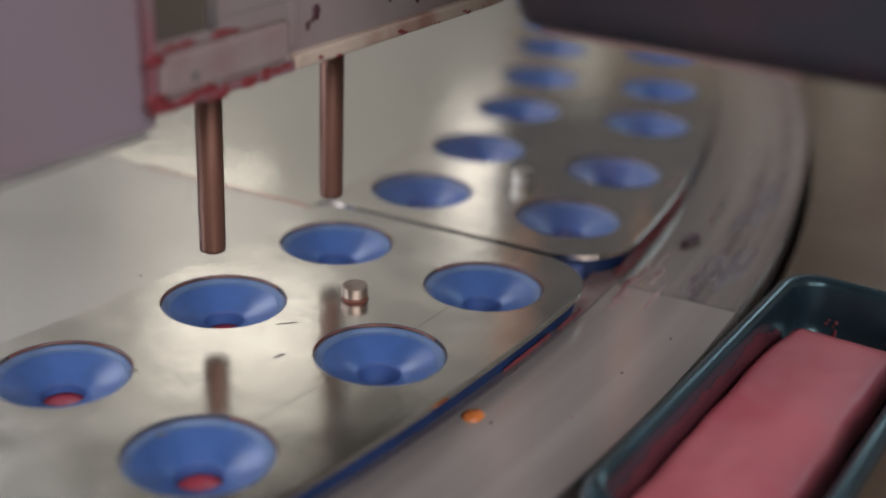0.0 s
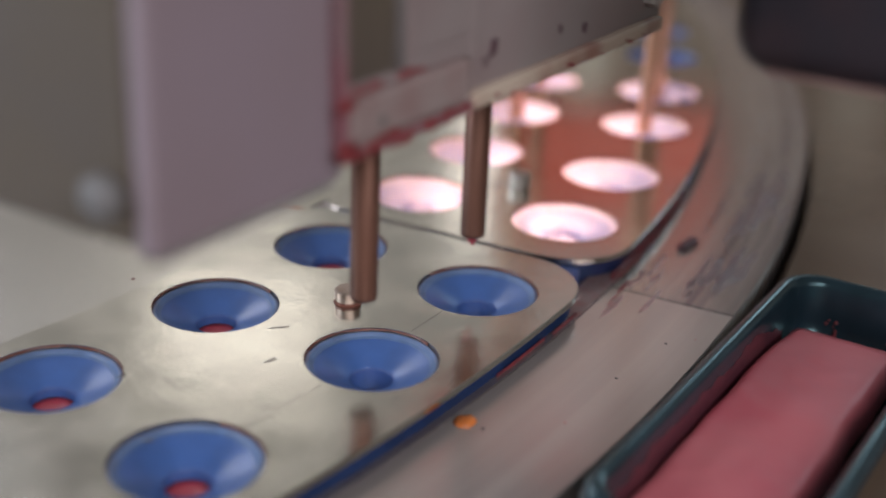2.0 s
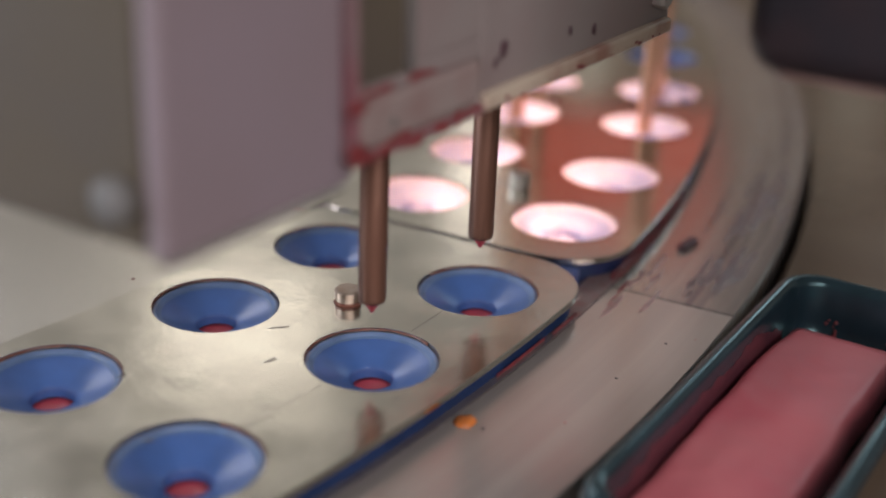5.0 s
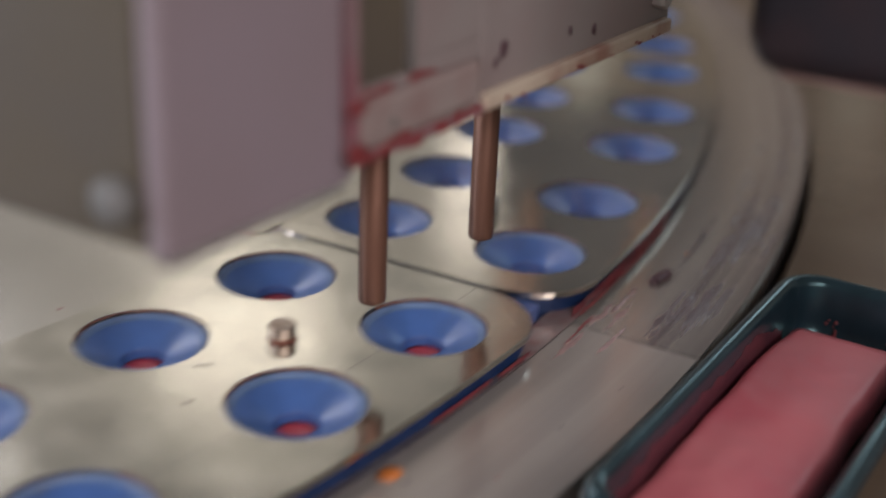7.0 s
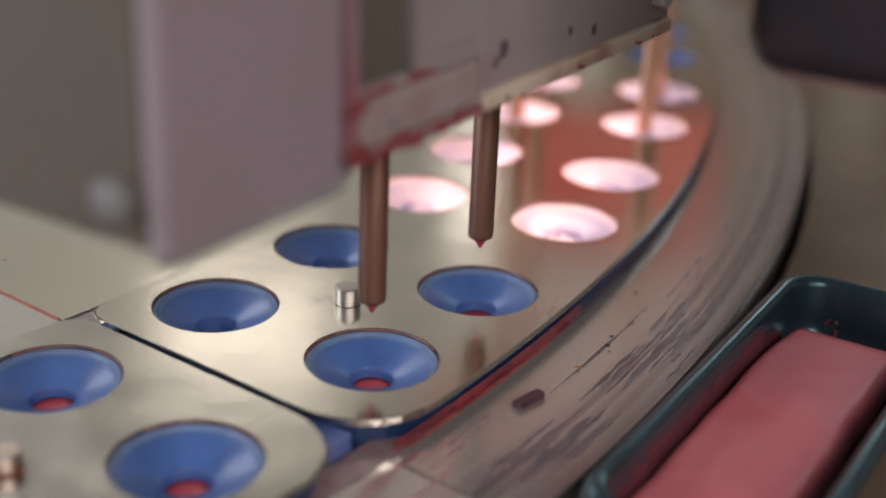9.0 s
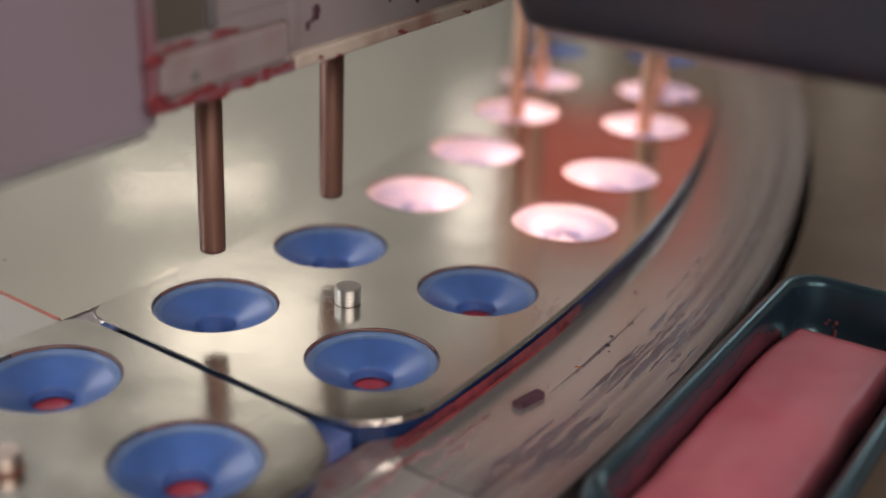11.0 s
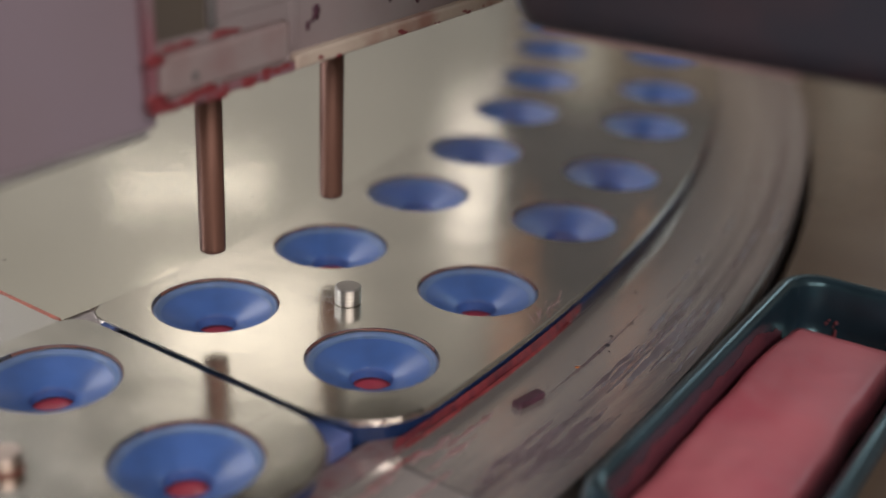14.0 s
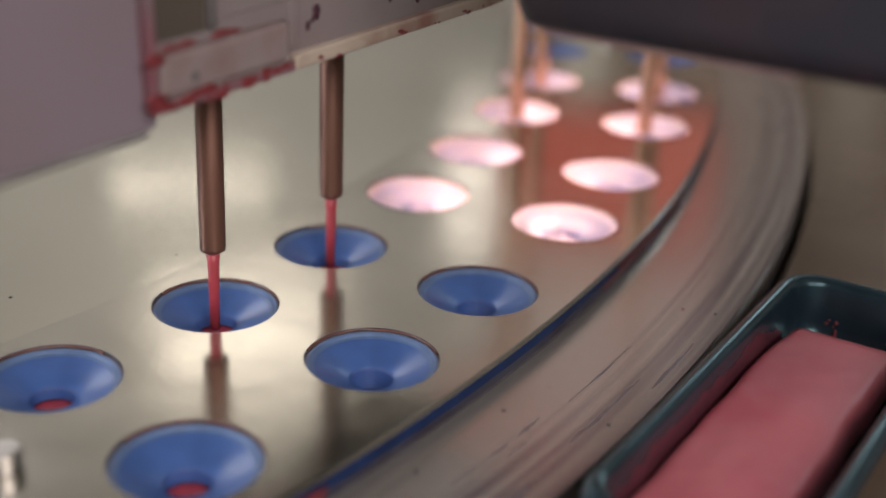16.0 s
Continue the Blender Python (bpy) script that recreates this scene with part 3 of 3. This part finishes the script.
        n.matrix_local = pose(0, 0, 0, 0, 0, a) @ pose(r, 0, 0.00002, 0, 0, rnd.uniform(40, 80))


def scratches_by_pin(p):
    """Hair scratches round the locating pin."""
    rnd = random.Random(5)
    a = (0 - 2) * STEP
    for k in range(34):
        c = pose(0, 0, 0, 0, 0, a - rnd.gauss(0.35, 0.25)) @ pose(0.8300 - abs(rnd.gauss(0.0085, 0.0035)), 0, 0.00002, 0, 0, rnd.uniform(0, 180))
        bm = box(-rnd.uniform(0.0008, 0.003), rnd.uniform(0.0008, 0.003), -0.00004, 0.00004, -0.0001, 0.00002)
        part("scratch", bm, M_PIN, p).matrix_local = c
    # hair-thin wax strands standing at the outer edge
    for k in range(16):
        h = rnd.uniform(0.0015, 0.0045)
        at = pose(0, 0, 0, 0, 0, rnd.gauss(-16.3, 0.35)) @ pose(0.8858 + rnd.gauss(0, 0.0012), 0, 0, rnd.gauss(0, 28), rnd.gauss(0, 28), 0)
        part("wax_strand", box(-0.00005, 0.00005, -0.00005, 0.00005, -0.0002, h), M_FILM if k % 3 else M_RESIDUE, p).matrix_local = at


EMPTY, FULL = -0.0140, -0.0100
PLATE_MID = -27.04 + 22.5
PLATES = [mould_plate()]
PLATES[0].matrix_world = pose(CX, CY, 0, 0, 0, PLATE_MID)
for k in range(1, 8):
    PLATES.append(copy_thing(PLATES[0], pose(CX, CY, 0, 0, 0, PLATE_MID + 45 * k)))


wear_on_old_plate(PLATES[7])
scratches_by_pin(PLATES[0])


def filling_of(plate, g, c, row):
    cups = [o for o in plate.children if o.name.startswith("silicone_cup")]
    want = next(i for i, q in enumerate(cup_places()) if q[:3] == (g, c, row))
    x, y = cup_places()[want][3:]
    cup = min(cups, key=lambda o: (o.location - Vector((x, y, 0))).length)
    return next(o for o in cup.children if o.name.startswith("wax_filling"))


# ---- heater under the plates and the copper tube station ----
SLATS = [(a, i) for a in (-22.4, -13.6) for i in range(6)]


def heater():
    h = thing("heater_box", pose(CX, CY, 0), "closed black heater box below the mould plates", "heater")
    a0, a1 = -26.8, -9.2
    z0, z1 = -0.16, -0.0172
    part("side_wall", arc_solid(0.770, 0.774, a0, a1, z0, z1, 24), M_BASE, h)
    part("side_wall", arc_solid(0.8755, 0.8785, a0, a1, z0, z1, 24), M_BASE, h)
    part("end_wall", arc_solid(0.774, 0.8755, a0, a0 + 0.25, z0, z1, 2), M_BASE, h)
    part("end_wall", arc_solid(0.774, 0.8755, a1 - 0.25, a1, z0, z1, 2), M_BASE, h)
    part("bottom", arc_solid(0.770, 0.8785, a0, a1, z0 - 0.004, z0, 24), M_BASE, h)
    panels = []
    for a, i in SLATS:
        panel = part("heater_slat", box(-0.0062, 0.0062, -0.058, 0.058, -0.0015, 0.0015, 0.0004, 1), M_BASE, h, "black heater slat")
        part("heater_face", box(-0.0060, 0.0060, -0.057, 0.057, 0.0016, 0.0020), M_HEAT, panel, "glowing heater face")
        panels.append((panel, a, i))
    return panels


HEATERS = heater()


def tube_station():
    s = thing("tube_station", station(0, 0, 0, A + 2 * STEP), "copper lifting head with four hanging copper tubes", "machine head")
    for c in (0, 1):
        for r in (RI, RO):
            tube = part("copper_tube", lathe([(0.0, 0.0), (0.0030, 0.0), (0.0036, 0.0008), (0.0036, 0.25), (0, 0.25)], 24), M_TUBE, s, smooth=True)
            tube.matrix_local = pose(r, (c - 0.5) * PITCH, -0.004)
    part("tube_block", box(RI - 0.02, RO + 0.02, -0.055, 0.055, 0.24, 0.265, 0.002), M_TUBE, s)
    return s


TUBES = tube_station()


def station_hood():
    h = thing("heat_lamp", pose(0.118, 0.90, 0), "dim red radiant heat lamp behind the copper tubes", "heat lamp")
    part("lamp_post", lathe([(0, 0.46), (0.008, 0.46), (0.008, 0.445), (0, 0.445)], 20), M_BASE, h)
    part("lamp_arm", box(-0.015, 0.60, -0.025, 0.025, 0.46, 0.49, 0.003), M_BASE, h)
    part("lamp_column", box(0.55, 0.61, -0.045, 0.045, Z_BENCH, 0.459, 0.004), M_BASE, h)
    turn = part("lamp_panel", box(-0.083, 0.083, -0.006, 0.006, 0.080, 0.444, 0.002), M_BASE, h, "black lamp panel")
    # unseen upper faces and wing, added for bright reflections in plate and ring
    part("upper_lamp_face", box(-0.079, 0.079, -0.0072, -0.0062, 0.198, 0.318), M_WARMGLOW, turn, "added warm white glowing face")
    part("upper_lamp_face", box(0.004, 0.079, -0.0072, -0.0062, 0.326, 0.438), M_WARMGLOW, turn, "added warm white glowing face")
    part("lamp_wing", box(-0.128, -0.0835, -0.006, 0.006, 0.318, 0.444, 0.002), M_BASE, turn, "black side wing")
    part("lamp_face", box(-0.124, -0.004, -0.0072, -0.0062, 0.326, 0.438), M_REDHEAT, turn, "dim red glowing face")
    part("lamp_face", box(-0.079, 0.079, -0.0072, -0.0062, 0.085, 0.187), M_REDHEAT, turn, "dim red glowing face")
    return turn


LAMP = station_hood()


def cabinet():
    c = thing("machine_cabinet", pose(0.12, 2.5, Z_FLOOR), "dark brown control cabinet against the wall", "cabinet")
    part("body", box(0.285, 2.1, 0, 0.6, 0, 1.89, 0.01), M_CABINET, c)
    part("tall_body", box(0.028, 0.281, -0.004, 0.6, 0, 2.22, 0.01), M_CABINET, c, "taller brown end section")
    # unseen tan panels, added to lighten the reflection in the far plates
    part("lower_door", box(0.060, 0.279, -0.012, -0.0045, 0.05, 1.655, 0.003), M_TAN, c, "tan panel added for its reflection")
    part("lower_door", box(0.290, 0.600, -0.009, -0.0005, 0.05, 1.655, 0.003), M_TAN, c, "tan panel added for its reflection")
    for x, wide, top in ((0.105, 0.075, 1.70), (0.61, 0.12, 1.66)):
        part("post", box(x, x + wide, -0.042, -0.0125, 0.02, top, 0.004), M_CREAM, c, "pale steel post")


cabinet()


# ---- depositor head ----
def depositor():
    """Its zero lies on the nozzle line: x outward, y along the tangent."""
    d = thing("depositor_head", station(RI, 0, 0), "grey and lilac depositor head with copper nozzles and red stains", "depositor head")
    # the front leans back a little towards its left end
    front = pose(-0.0025, 0.0027, -0.0012, 1.3, 0, -2.6)

    def fitted(nm, bm, mat, label="", at=None, smooth=False):
        ob = part(nm, bm, mat, d, label, smooth)
        ob.matrix_local = front @ at if at else front
    fitted("front_panel", box(0.0355, 0.0385, -0.0868, 0.076, 0.0875, 0.30, 0.0015), M_PANEL, "stained grey front panel")
    fitted("front_post", box(0.0365, 0.0408, -0.0872, -0.0850, 0.0868, 0.30, 0.0008), M_REDGREY, "red stained edge post")
    fitted("recess", box(0.0380, 0.0387, -0.0848, -0.066, 0.104, 0.30, 0.0003), M_BROWN, "dark olive recess")
    fitted("front_rib", box(0.0385, 0.0402, -0.066, -0.063, 0.104, 0.30, 0.0008), M_DARKGREY)
    fitted("front_field", box(0.0380, 0.0388, -0.061, -0.029, 0.106, 0.30, 0.0006), M_PANEL)
    fitted("front_rib", box(0.0380, 0.0390, -0.034, -0.0300, 0.0925, 0.30, 0.0008), M_PANEL)
    fitted("foot_plate", box(0.0385, 0.0408, -0.0845, -0.036, 0.0895, 0.1016, 0.0022, 4), M_PALE, "worn pale foot plate")
    fitted("screw", lathe([(0, 0.0006), (0.0010, 0.0005), (0.0013, 0.0), (0.0013, -0.001)], 20), M_DARKGREY, "dark screw head", pose(0.0408, -0.0728, 0.0939, 0, 90, 0))
    fitted("bottom_lip", box(0.0355, 0.0412, -0.034, 0.073, 0.0865, 0.0911, 0.0010), M_LIP, "worn pale bottom lip")
    fitted("bottom_edge", box(0.0365, 0.0409, -0.0870, -0.034, 0.0864, 0.0892, 0.0008), M_REDGREY, "red stained lower edge")
    stain_rnd = random.Random(6)
    for k in range(40):
        u, z = (stain_rnd.uniform(-0.086, -0.036), 0.0882) if k % 4 else (stain_rnd.uniform(-0.082, -0.056), 0.1020)
        if k % 8 == 5:
            u, z = stain_rnd.uniform(-0.0865, -0.085), stain_rnd.uniform(0.089, 0.104)
        fitted("wax_stain", blob(stain_rnd.uniform(0.0005, 0.0016), k * 1.7, 0.25, long=2.4), M_RESIDUE, "red wax stain", pose(0.0407 if k % 4 else 0.0389, u, z + stain_rnd.gauss(0, 0.0007), 0, 90, 0) @ pose(0, 0, 0, 0, 0, 90), True)
    for u, z, w in ((-0.0225, 0.1010, 0.0016), (-0.0262, 0.0975, 0.0010), (-0.0240, 0.0990, 0.0008), (0.012, 0.0985, 0.0009), (0.026, 0.0962, 0.0012)):
        fitted("wax_stain", blob(w, u * 900, 0.2, long=1.5), M_DARKWAX, "dark wax stain", pose(0.0387, u, z, 0, 90, 0), True)
    for k in range(14):
        fitted("wax_stain", blob(stain_rnd.uniform(0.0003, 0.0008), k * 2.9, 0.3, long=2.2), M_RESIDUE, "red wax stain", pose(0.0411, stain_rnd.uniform(-0.03, 0.07), 0.0868 + abs(stain_rnd.gauss(0, 0.0008)), 0, 90, 0) @ pose(0, 0, 0, 0, 0, 90), True)
    fitted("bolt", lathe([(0, 0.004), (0.0030, 0.004), (0.0036, 0.003), (0.0036, -0.002)], 6), M_PALEGREY, "hexagon bolt", pose(0.0385, 0.066, 0.0985, 0, 90, 0))
    part("body", box(-0.028, 0.0330, -0.062, 0.100, 0.096, 0.30, 0.001), M_DARKGREY, d)
    for u in (-0.0312, 0.0303):
        part("nozzle", lathe([(0.0, 0.0188), (0.0030, 0.0188), (0.0040, 0.0194), (0.00415, 0.0206), (0.00415, 0.100), (0, 0.100)], 32), M_COPPER, d, "copper nozzle", smooth=True).matrix_local = pose(0, u, 0)
    # lilac cover and the olive drive box behind it
    part("lilac_cover", box(0.0245, 0.0300, -0.1445, -0.0826, 0.0782, 0.30, 0.0015, 4), M_LILAC, d, "lilac enamelled cover")
    # pale strip painting the highlight on the cover's edge, dark line below it
    part("cover_lip", box(0.0250, 0.0304, -0.1425, -0.0865, 0.0777, 0.0786, 0.0003), M_PALEGREY, d)
    part("edge_strip", box(0.0240, 0.0300, -0.1430, -0.0865, 0.0769, 0.0776, 0.0002), M_DARK, d, "thin dark line under the cover")
    part("drive_box", box(-0.085, 0.0243, -0.1440, -0.0880, 0.0785, 0.30, 0.002), M_BROWN, d, "olive brown drive box")
    knob = part("knob", lathe([(0, 0.005), (0.0035, 0.0048), (0.0048, 0.0035), (0.0048, 0.0005), (0.004, 0), (0.004, -0.003)], 28), M_KNOB, d, "grey round knob", smooth=True)
    knob.matrix_local = pose(0.0182, -0.1445, 0.0895, 90, 0, 0)
    # dark motor reaching out over the ring
    part("motor", box(0.1005, 0.34, -0.034, 0.040, 0.1065, 0.20, 0.009, 6), M_DARK, d, "black rubber covered motor", smooth=True)
    # pink strip that paints the heater's light on the motor's lower edge
    part("motor_lip", box(0.109, 0.1750, -0.0285, -0.0240, 0.1058, 0.1076, 0.0006), M_MOTOREDGE, d, "pinkish strip of heater light")
    part("motor_arm", box(0.036, 0.12, -0.02, 0.03, 0.205, 0.26, 0.004), M_DARKGREY, d)
    part("motor_post", box(0.105, 0.14, -0.02, 0.03, 0.19, 0.26, 0.004), M_DARKGREY, d)
    # molten wax
    streams = []
    for u in (-0.0312, 0.0303):
        st = part("wax_stream", lathe([(0, 0.0), (0.0016, 0.0), (0.0017, 0.012), (0.0019, 0.022), (0.0022, 0.0275), (0, 0.0275)], 20), M_STREAM, d, "molten pink wax stream", smooth=True)
        th = part("wax_thread", lathe([(0, 0.0), (0.0005, 0.0), (0.0006, 0.018), (0.0010, 0.0235), (0.0020, 0.0275), (0, 0.0275)], 16), M_STREAM, d, "thin pink wax thread", smooth=True)
        dr = part("wax_drop", lathe([(0, 0.0), (0.0005, 0.0003), (0.0012, 0.0016), (0.0024, 0.0034), (0.0028, 0.006), (0, 0.006)], 20), M_STREAM, d, "pink wax drop", smooth=True)
        streams.append((u, st, th, dr))
    return d, streams


HEAD, STREAMS = depositor()


# ---- tray of wax ----
def tray():
    w, ln = 0.0585, 0.172
    ox, oy, rot = 0.0335, 0.2721, 58.9
    m = pose(ox, oy, 0, 0, 0, rot) @ pose(ln / 2 - 0.004, -w / 2, 0)
    t = thing("wax_tray", m, "dark teal plastic tray holding a pink wax block on the bench", "tray")

    def lp(inset, z, r):
        return [(x, y, z) for x, y in rounded_rect(ln - 2 * inset, w - 2 * inset, r, 8)]
    loops = [lp(0.0065, Z_BENCH, 0.010), lp(0.0026, -0.004, 0.012), lp(0.0008, 0.0, 0.013), lp(0.0, 0.0026, 0.0135), lp(0.0004, 0.0048, 0.0135), lp(0.0014, 0.0062, 0.013), lp(0.0028, 0.0068, 0.0125), lp(0.0042, 0.0066, 0.012),
             lp(0.0052, 0.0056, 0.0115), lp(0.0058, 0.0036, 0.011), lp(0.0066, -0.008, 0.0100), lp(0.0078, Z_BENCH + 0.003, 0.009)]
    part("tray_shell", loft(loops, cap_first=True, cap_last=True), M_TRAY, t, smooth=True)
    # the block: a soft-edged bar with a crease and one slumped side
    bm = bmesh.new()
    nx, ny = 60, 22
    x0, x1, y0, y1 = -ln / 2 + 0.012, ln / 2 - 0.0215, w / 2 - 0.0452, w / 2 - 0.0068
    grid = []
    for i in range(nx + 1):
        row = []
        for j in range(ny + 1):
            s, q = i / nx, j / ny
            x = x0 + (x1 - x0) * s
            round_off = 0.0050 * max(0, (x - x1 + 0.028) / 0.028) ** 2
            y = y0 + (y1 - round_off - y0) * q
            e = min(min(s, 1 - s) * (x1 - x0), min(q, 1 - q) * (y1 - y0))
            z = -0.0044 - 0.0032 * max(0, 1 - e / 0.0026) ** 2
            z += 0.0006 * noise.noise(Vector((x * 30, y * 30, 0))) + 0.00025 * noise.noise(Vector((x * 160, y * 160, 3)))
            z += 0.0006 * math.exp(-((x - 0.005 - 0.25 * y) / 0.012) ** 2)
            y += 0.0018 * noise.noise(Vector((x * 38, 0, 7))) * (q - 0.5) * 2
            row.append(bm.verts.new((x, y, z)))
        grid.append(row)
    for i in range(nx):
        for j in range(ny):
            bm.faces.new((grid[i][j], grid[i + 1][j], grid[i + 1][j + 1], grid[i][j + 1]))
    rim = [grid[i][0] for i in range(nx + 1)] + [grid[nx][j] for j in range(1, ny + 1)] + [grid[i][ny] for i in range(nx - 1, -1, -1)] + [grid[0][j] for j in range(ny - 1, 0, -1)]
    low = [bm.verts.new((v.co.x, v.co.y + (0.0006 if v.co.y > (y0 + y1) / 2 else -0.0006), Z_BENCH + 0.006)) for v in rim]
    for k in range(len(rim)):
        j = (k + 1) % len(rim)
        bm.faces.new((rim[k], low[k], low[j], rim[j]))
    bmesh.ops.recalc_face_normals(bm, faces=bm.faces)
    blk = thing("wax_block", m, "soft pink wax block lying in the dark tray", "wax block")
    part("block", bm, M_SLAB, blk, smooth=True)
    # wine-red film of old wax down the long inner wall
    bm = bmesh.new()
    cols = []
    for k in range(61):
        x = -ln / 2 + 0.016 + (ln - 0.040) * k / 60
        up = 0.0005 + 0.0035 * noise.noise(Vector((x * 40, 2.0, 0))) + 0.002 * noise.noise(Vector((x * 170, 5.0, 0))) - 0.006 * max(0, k / 60 - 0.8) / 0.2
        cols.append([bm.verts.new((x, w / 2 - 0.00583 - 0.00007 * (0.0036 - z) / 0.001 - thick, z)) for z, thick in ((up, 0.00005), (up - 0.001, 0.0001), (-0.0165, 0.0002), (-0.0165, 0.00005))])
    for p, q in zip(cols, cols[1:]):
        for i in range(3):
            bm.faces.new((p[i], q[i], q[i + 1], p[i + 1]))
    bmesh.ops.recalc_face_normals(bm, faces=bm.faces)
    part("wax_film", bm, M_WINE, t, "wine-red wax film", smooth=True)
    rnd = random.Random(2)
    for k in range(7):
        c = part("wax_crumb", blob(rnd.uniform(0.0005, 0.0011), k, 0.8), M_WAX, t, smooth=True)
        c.matrix_local = pose(ln / 2 - 0.0064 - rnd.uniform(0, 0.0006), -0.014 + rnd.uniform(-0.012, 0.012), -0.002 - rnd.uniform(0, 0.008))
    for y, z, size, tall in ((0.0093, -0.0118, 0.0007, 3.2), (0.0094, -0.0073, 0.0007, 1.0), (0.0127, -0.0083, 0.0006, 0.9), (0.0101, -0.0088, 0.0004, 1.0), (0.0118, -0.0070, 0.0004, 1.0)):
        c = part("wax_crumb", blob(size, y * 900, tall), M_RESIDUE, t, smooth=True)
        c.matrix_local = pose(ln / 2 - 0.0070, y, z)


tray()


# ---- what moves ----
def eased(t, t0, t1):
    s = min(max((t - t0) / (t1 - t0), 0), 1)
    return (1 - math.cos(math.pi * s)) / 2


def times(*spans):
    """Even rows through each span of movement, with holds between."""
    ts = {0.0, 16.0}
    for a, b in spans:
        k = int(round((b - a) / 0.0667)) or 1
        ts |= {round(a + (b - a) * i / k, 4) for i in range(k + 1)}
        ts |= {round(a - 0.1, 4), round(b + 0.1, 4)}
    return sorted(t for t in ts if 0 <= t <= 16)


def motions():
    index = [(-0.73, 0.09), (6.735, 7.565), (14.284, 15.11)]

    def turned(t):
        return STEP * (1 - sum(eased(t, a, b) for a, b in index))
    rows = times(*index)
    walk(TABLE, [(t, pose(CX, CY, 0, 0, 0, turned(t))) for t in rows])
    for k, plate in enumerate(PLATES):
        walk(plate, [(t, pose(CX, CY, 0, 0, 0, PLATE_MID + 45 * k + turned(t))) for t in rows])
    # the head slides from the inner row to the outer row and back
    slide = [(1.62, 2.07), (9.14, 9.56)]
    shift = RO - RI
    walk(HEAD, [(t, station(RI + shift * (eased(t, *slide[0]) - eased(t, *slide[1])), 0, 0)) for t in times(*slide)])
    # pouring
    pours = [(0.52, 1.32), (3.82, 4.72), (7.90, 8.80), (11.12, 11.98), (15.53, 17.0)]
    for u, st, th, dr in STREAMS:
        fall, thin, drip = [], [], []
        for a, b in pours:
            fall += [(a - 0.05, 0.0), (a + 0.09, 1.0), (b, 1.0), (b + 0.10, 0.0)]
            thin += [(a - 0.05, 0.0), (a + 0.09, 1.0), (b + (0.12 if a < 1 else 0.06), 1.0), (b + (0.25 if a < 1 else 0.17), 0.0)]
            drip += [(a - 0.15, 0.0), (a, 1.0), (b + 0.3, 1.0), (b + 0.6, 0.0)] if u < 0 else [(a - 0.15, 0.0), (a, 1.0), (b + 1.0, 1.0), (b + 1.9, 0.0)]
        for ob, keys, low, up in ((st, fall, -0.0082, 0.0195), (th, thin, -0.0082, 0.0195), (dr, drip, 0.0152, 0.0195)):
            keys = [(0.0, 0.0)] + [k for k in keys if 0 < k[0] < 16] + [(16.0, keys[-2][1] if ob is st else 1.0)]
            walk(ob, [(t, pose(0, u, up + (low - up) * s)) for t, s in keys])
    # wax rising in the cups that are filled on the way
    near, far = PLATES[7], PLATES[0]
    fills = [(near, 4, 0, pours[0]), (near, 4, 1, pours[1]), (far, 0, 1, pours[2]), (far, 0, 0, pours[3]), (far, 1, 0, pours[4])]
    done = {}
    for plate, g, row, (a, b) in fills:
        for c in (0, 1):
            f = filling_of(plate, g, c, row)
            start = -0.0116 if (plate is near and c == 0 and row == 0) else EMPTY
            top = FULL if plate is near else FULL - (0.0008 * c if row else 0.0006)
            walk(f, [(0, pose(0, 0, start)), (a + 0.1, pose(0, 0, start)), (min(b, 15.99), pose(0, 0, top)), (16.0, pose(0, 0, top))])
            done[f] = 1
    for plate in (PLATES[7], PLATES[6], PLATES[5]):
        for cup in (o for o in plate.children if o.name.startswith("silicone_cup")):
            f = next(o for o in cup.children if o.name.startswith("wax_filling"))
            if f not in done:
                f.matrix_local = pose(0, 0, FULL)
    # heater panels turn their glowing face up and away again
    lit = [(0.14, 0.64), (5.06, 5.70), (7.64, 8.17), (12.54, 13.20), (15.14, 15.68)]
    turns, face = [(0.0, 180.0)], 180.0
    for t0, t1 in lit:
        turns += [(t0 + (t1 - t0) * k / 4, face + 45.0 * k) for k in range(5)]
        face += 180.0
    turns.append((16.0, face))
    for panel, a, i in HEATERS:
        way = 1 if i % 2 else -1
        walk(panel, [(t, pose(0, 0, 0, 0, 0, a) @ pose(0.8255 + (i - 2.5) * 0.0142, 0, -0.060, 0, way * r, 0)) for t, r in turns])
    walk(LAMP, [(t, pose(0, 0, 0, 0, 0, r)) for t, r in turns])
    # copper tubes dip into the cups
    dips = [(0.20, 0.52, 1), (5.35, 5.82, 0), (7.70, 8.02, 1), (12.85, 13.32, 0), (15.21, 15.53, 1)]
    spans = [(a, b) for a, b, _ in dips]
    walk(TUBES, [(t, station(0, 0, 0.07 * (1 - sum((1 if on else -1) * eased(t, a, b) for a, b, on in dips)), A + 2 * STEP)) for t in times(*spans)])


motions()
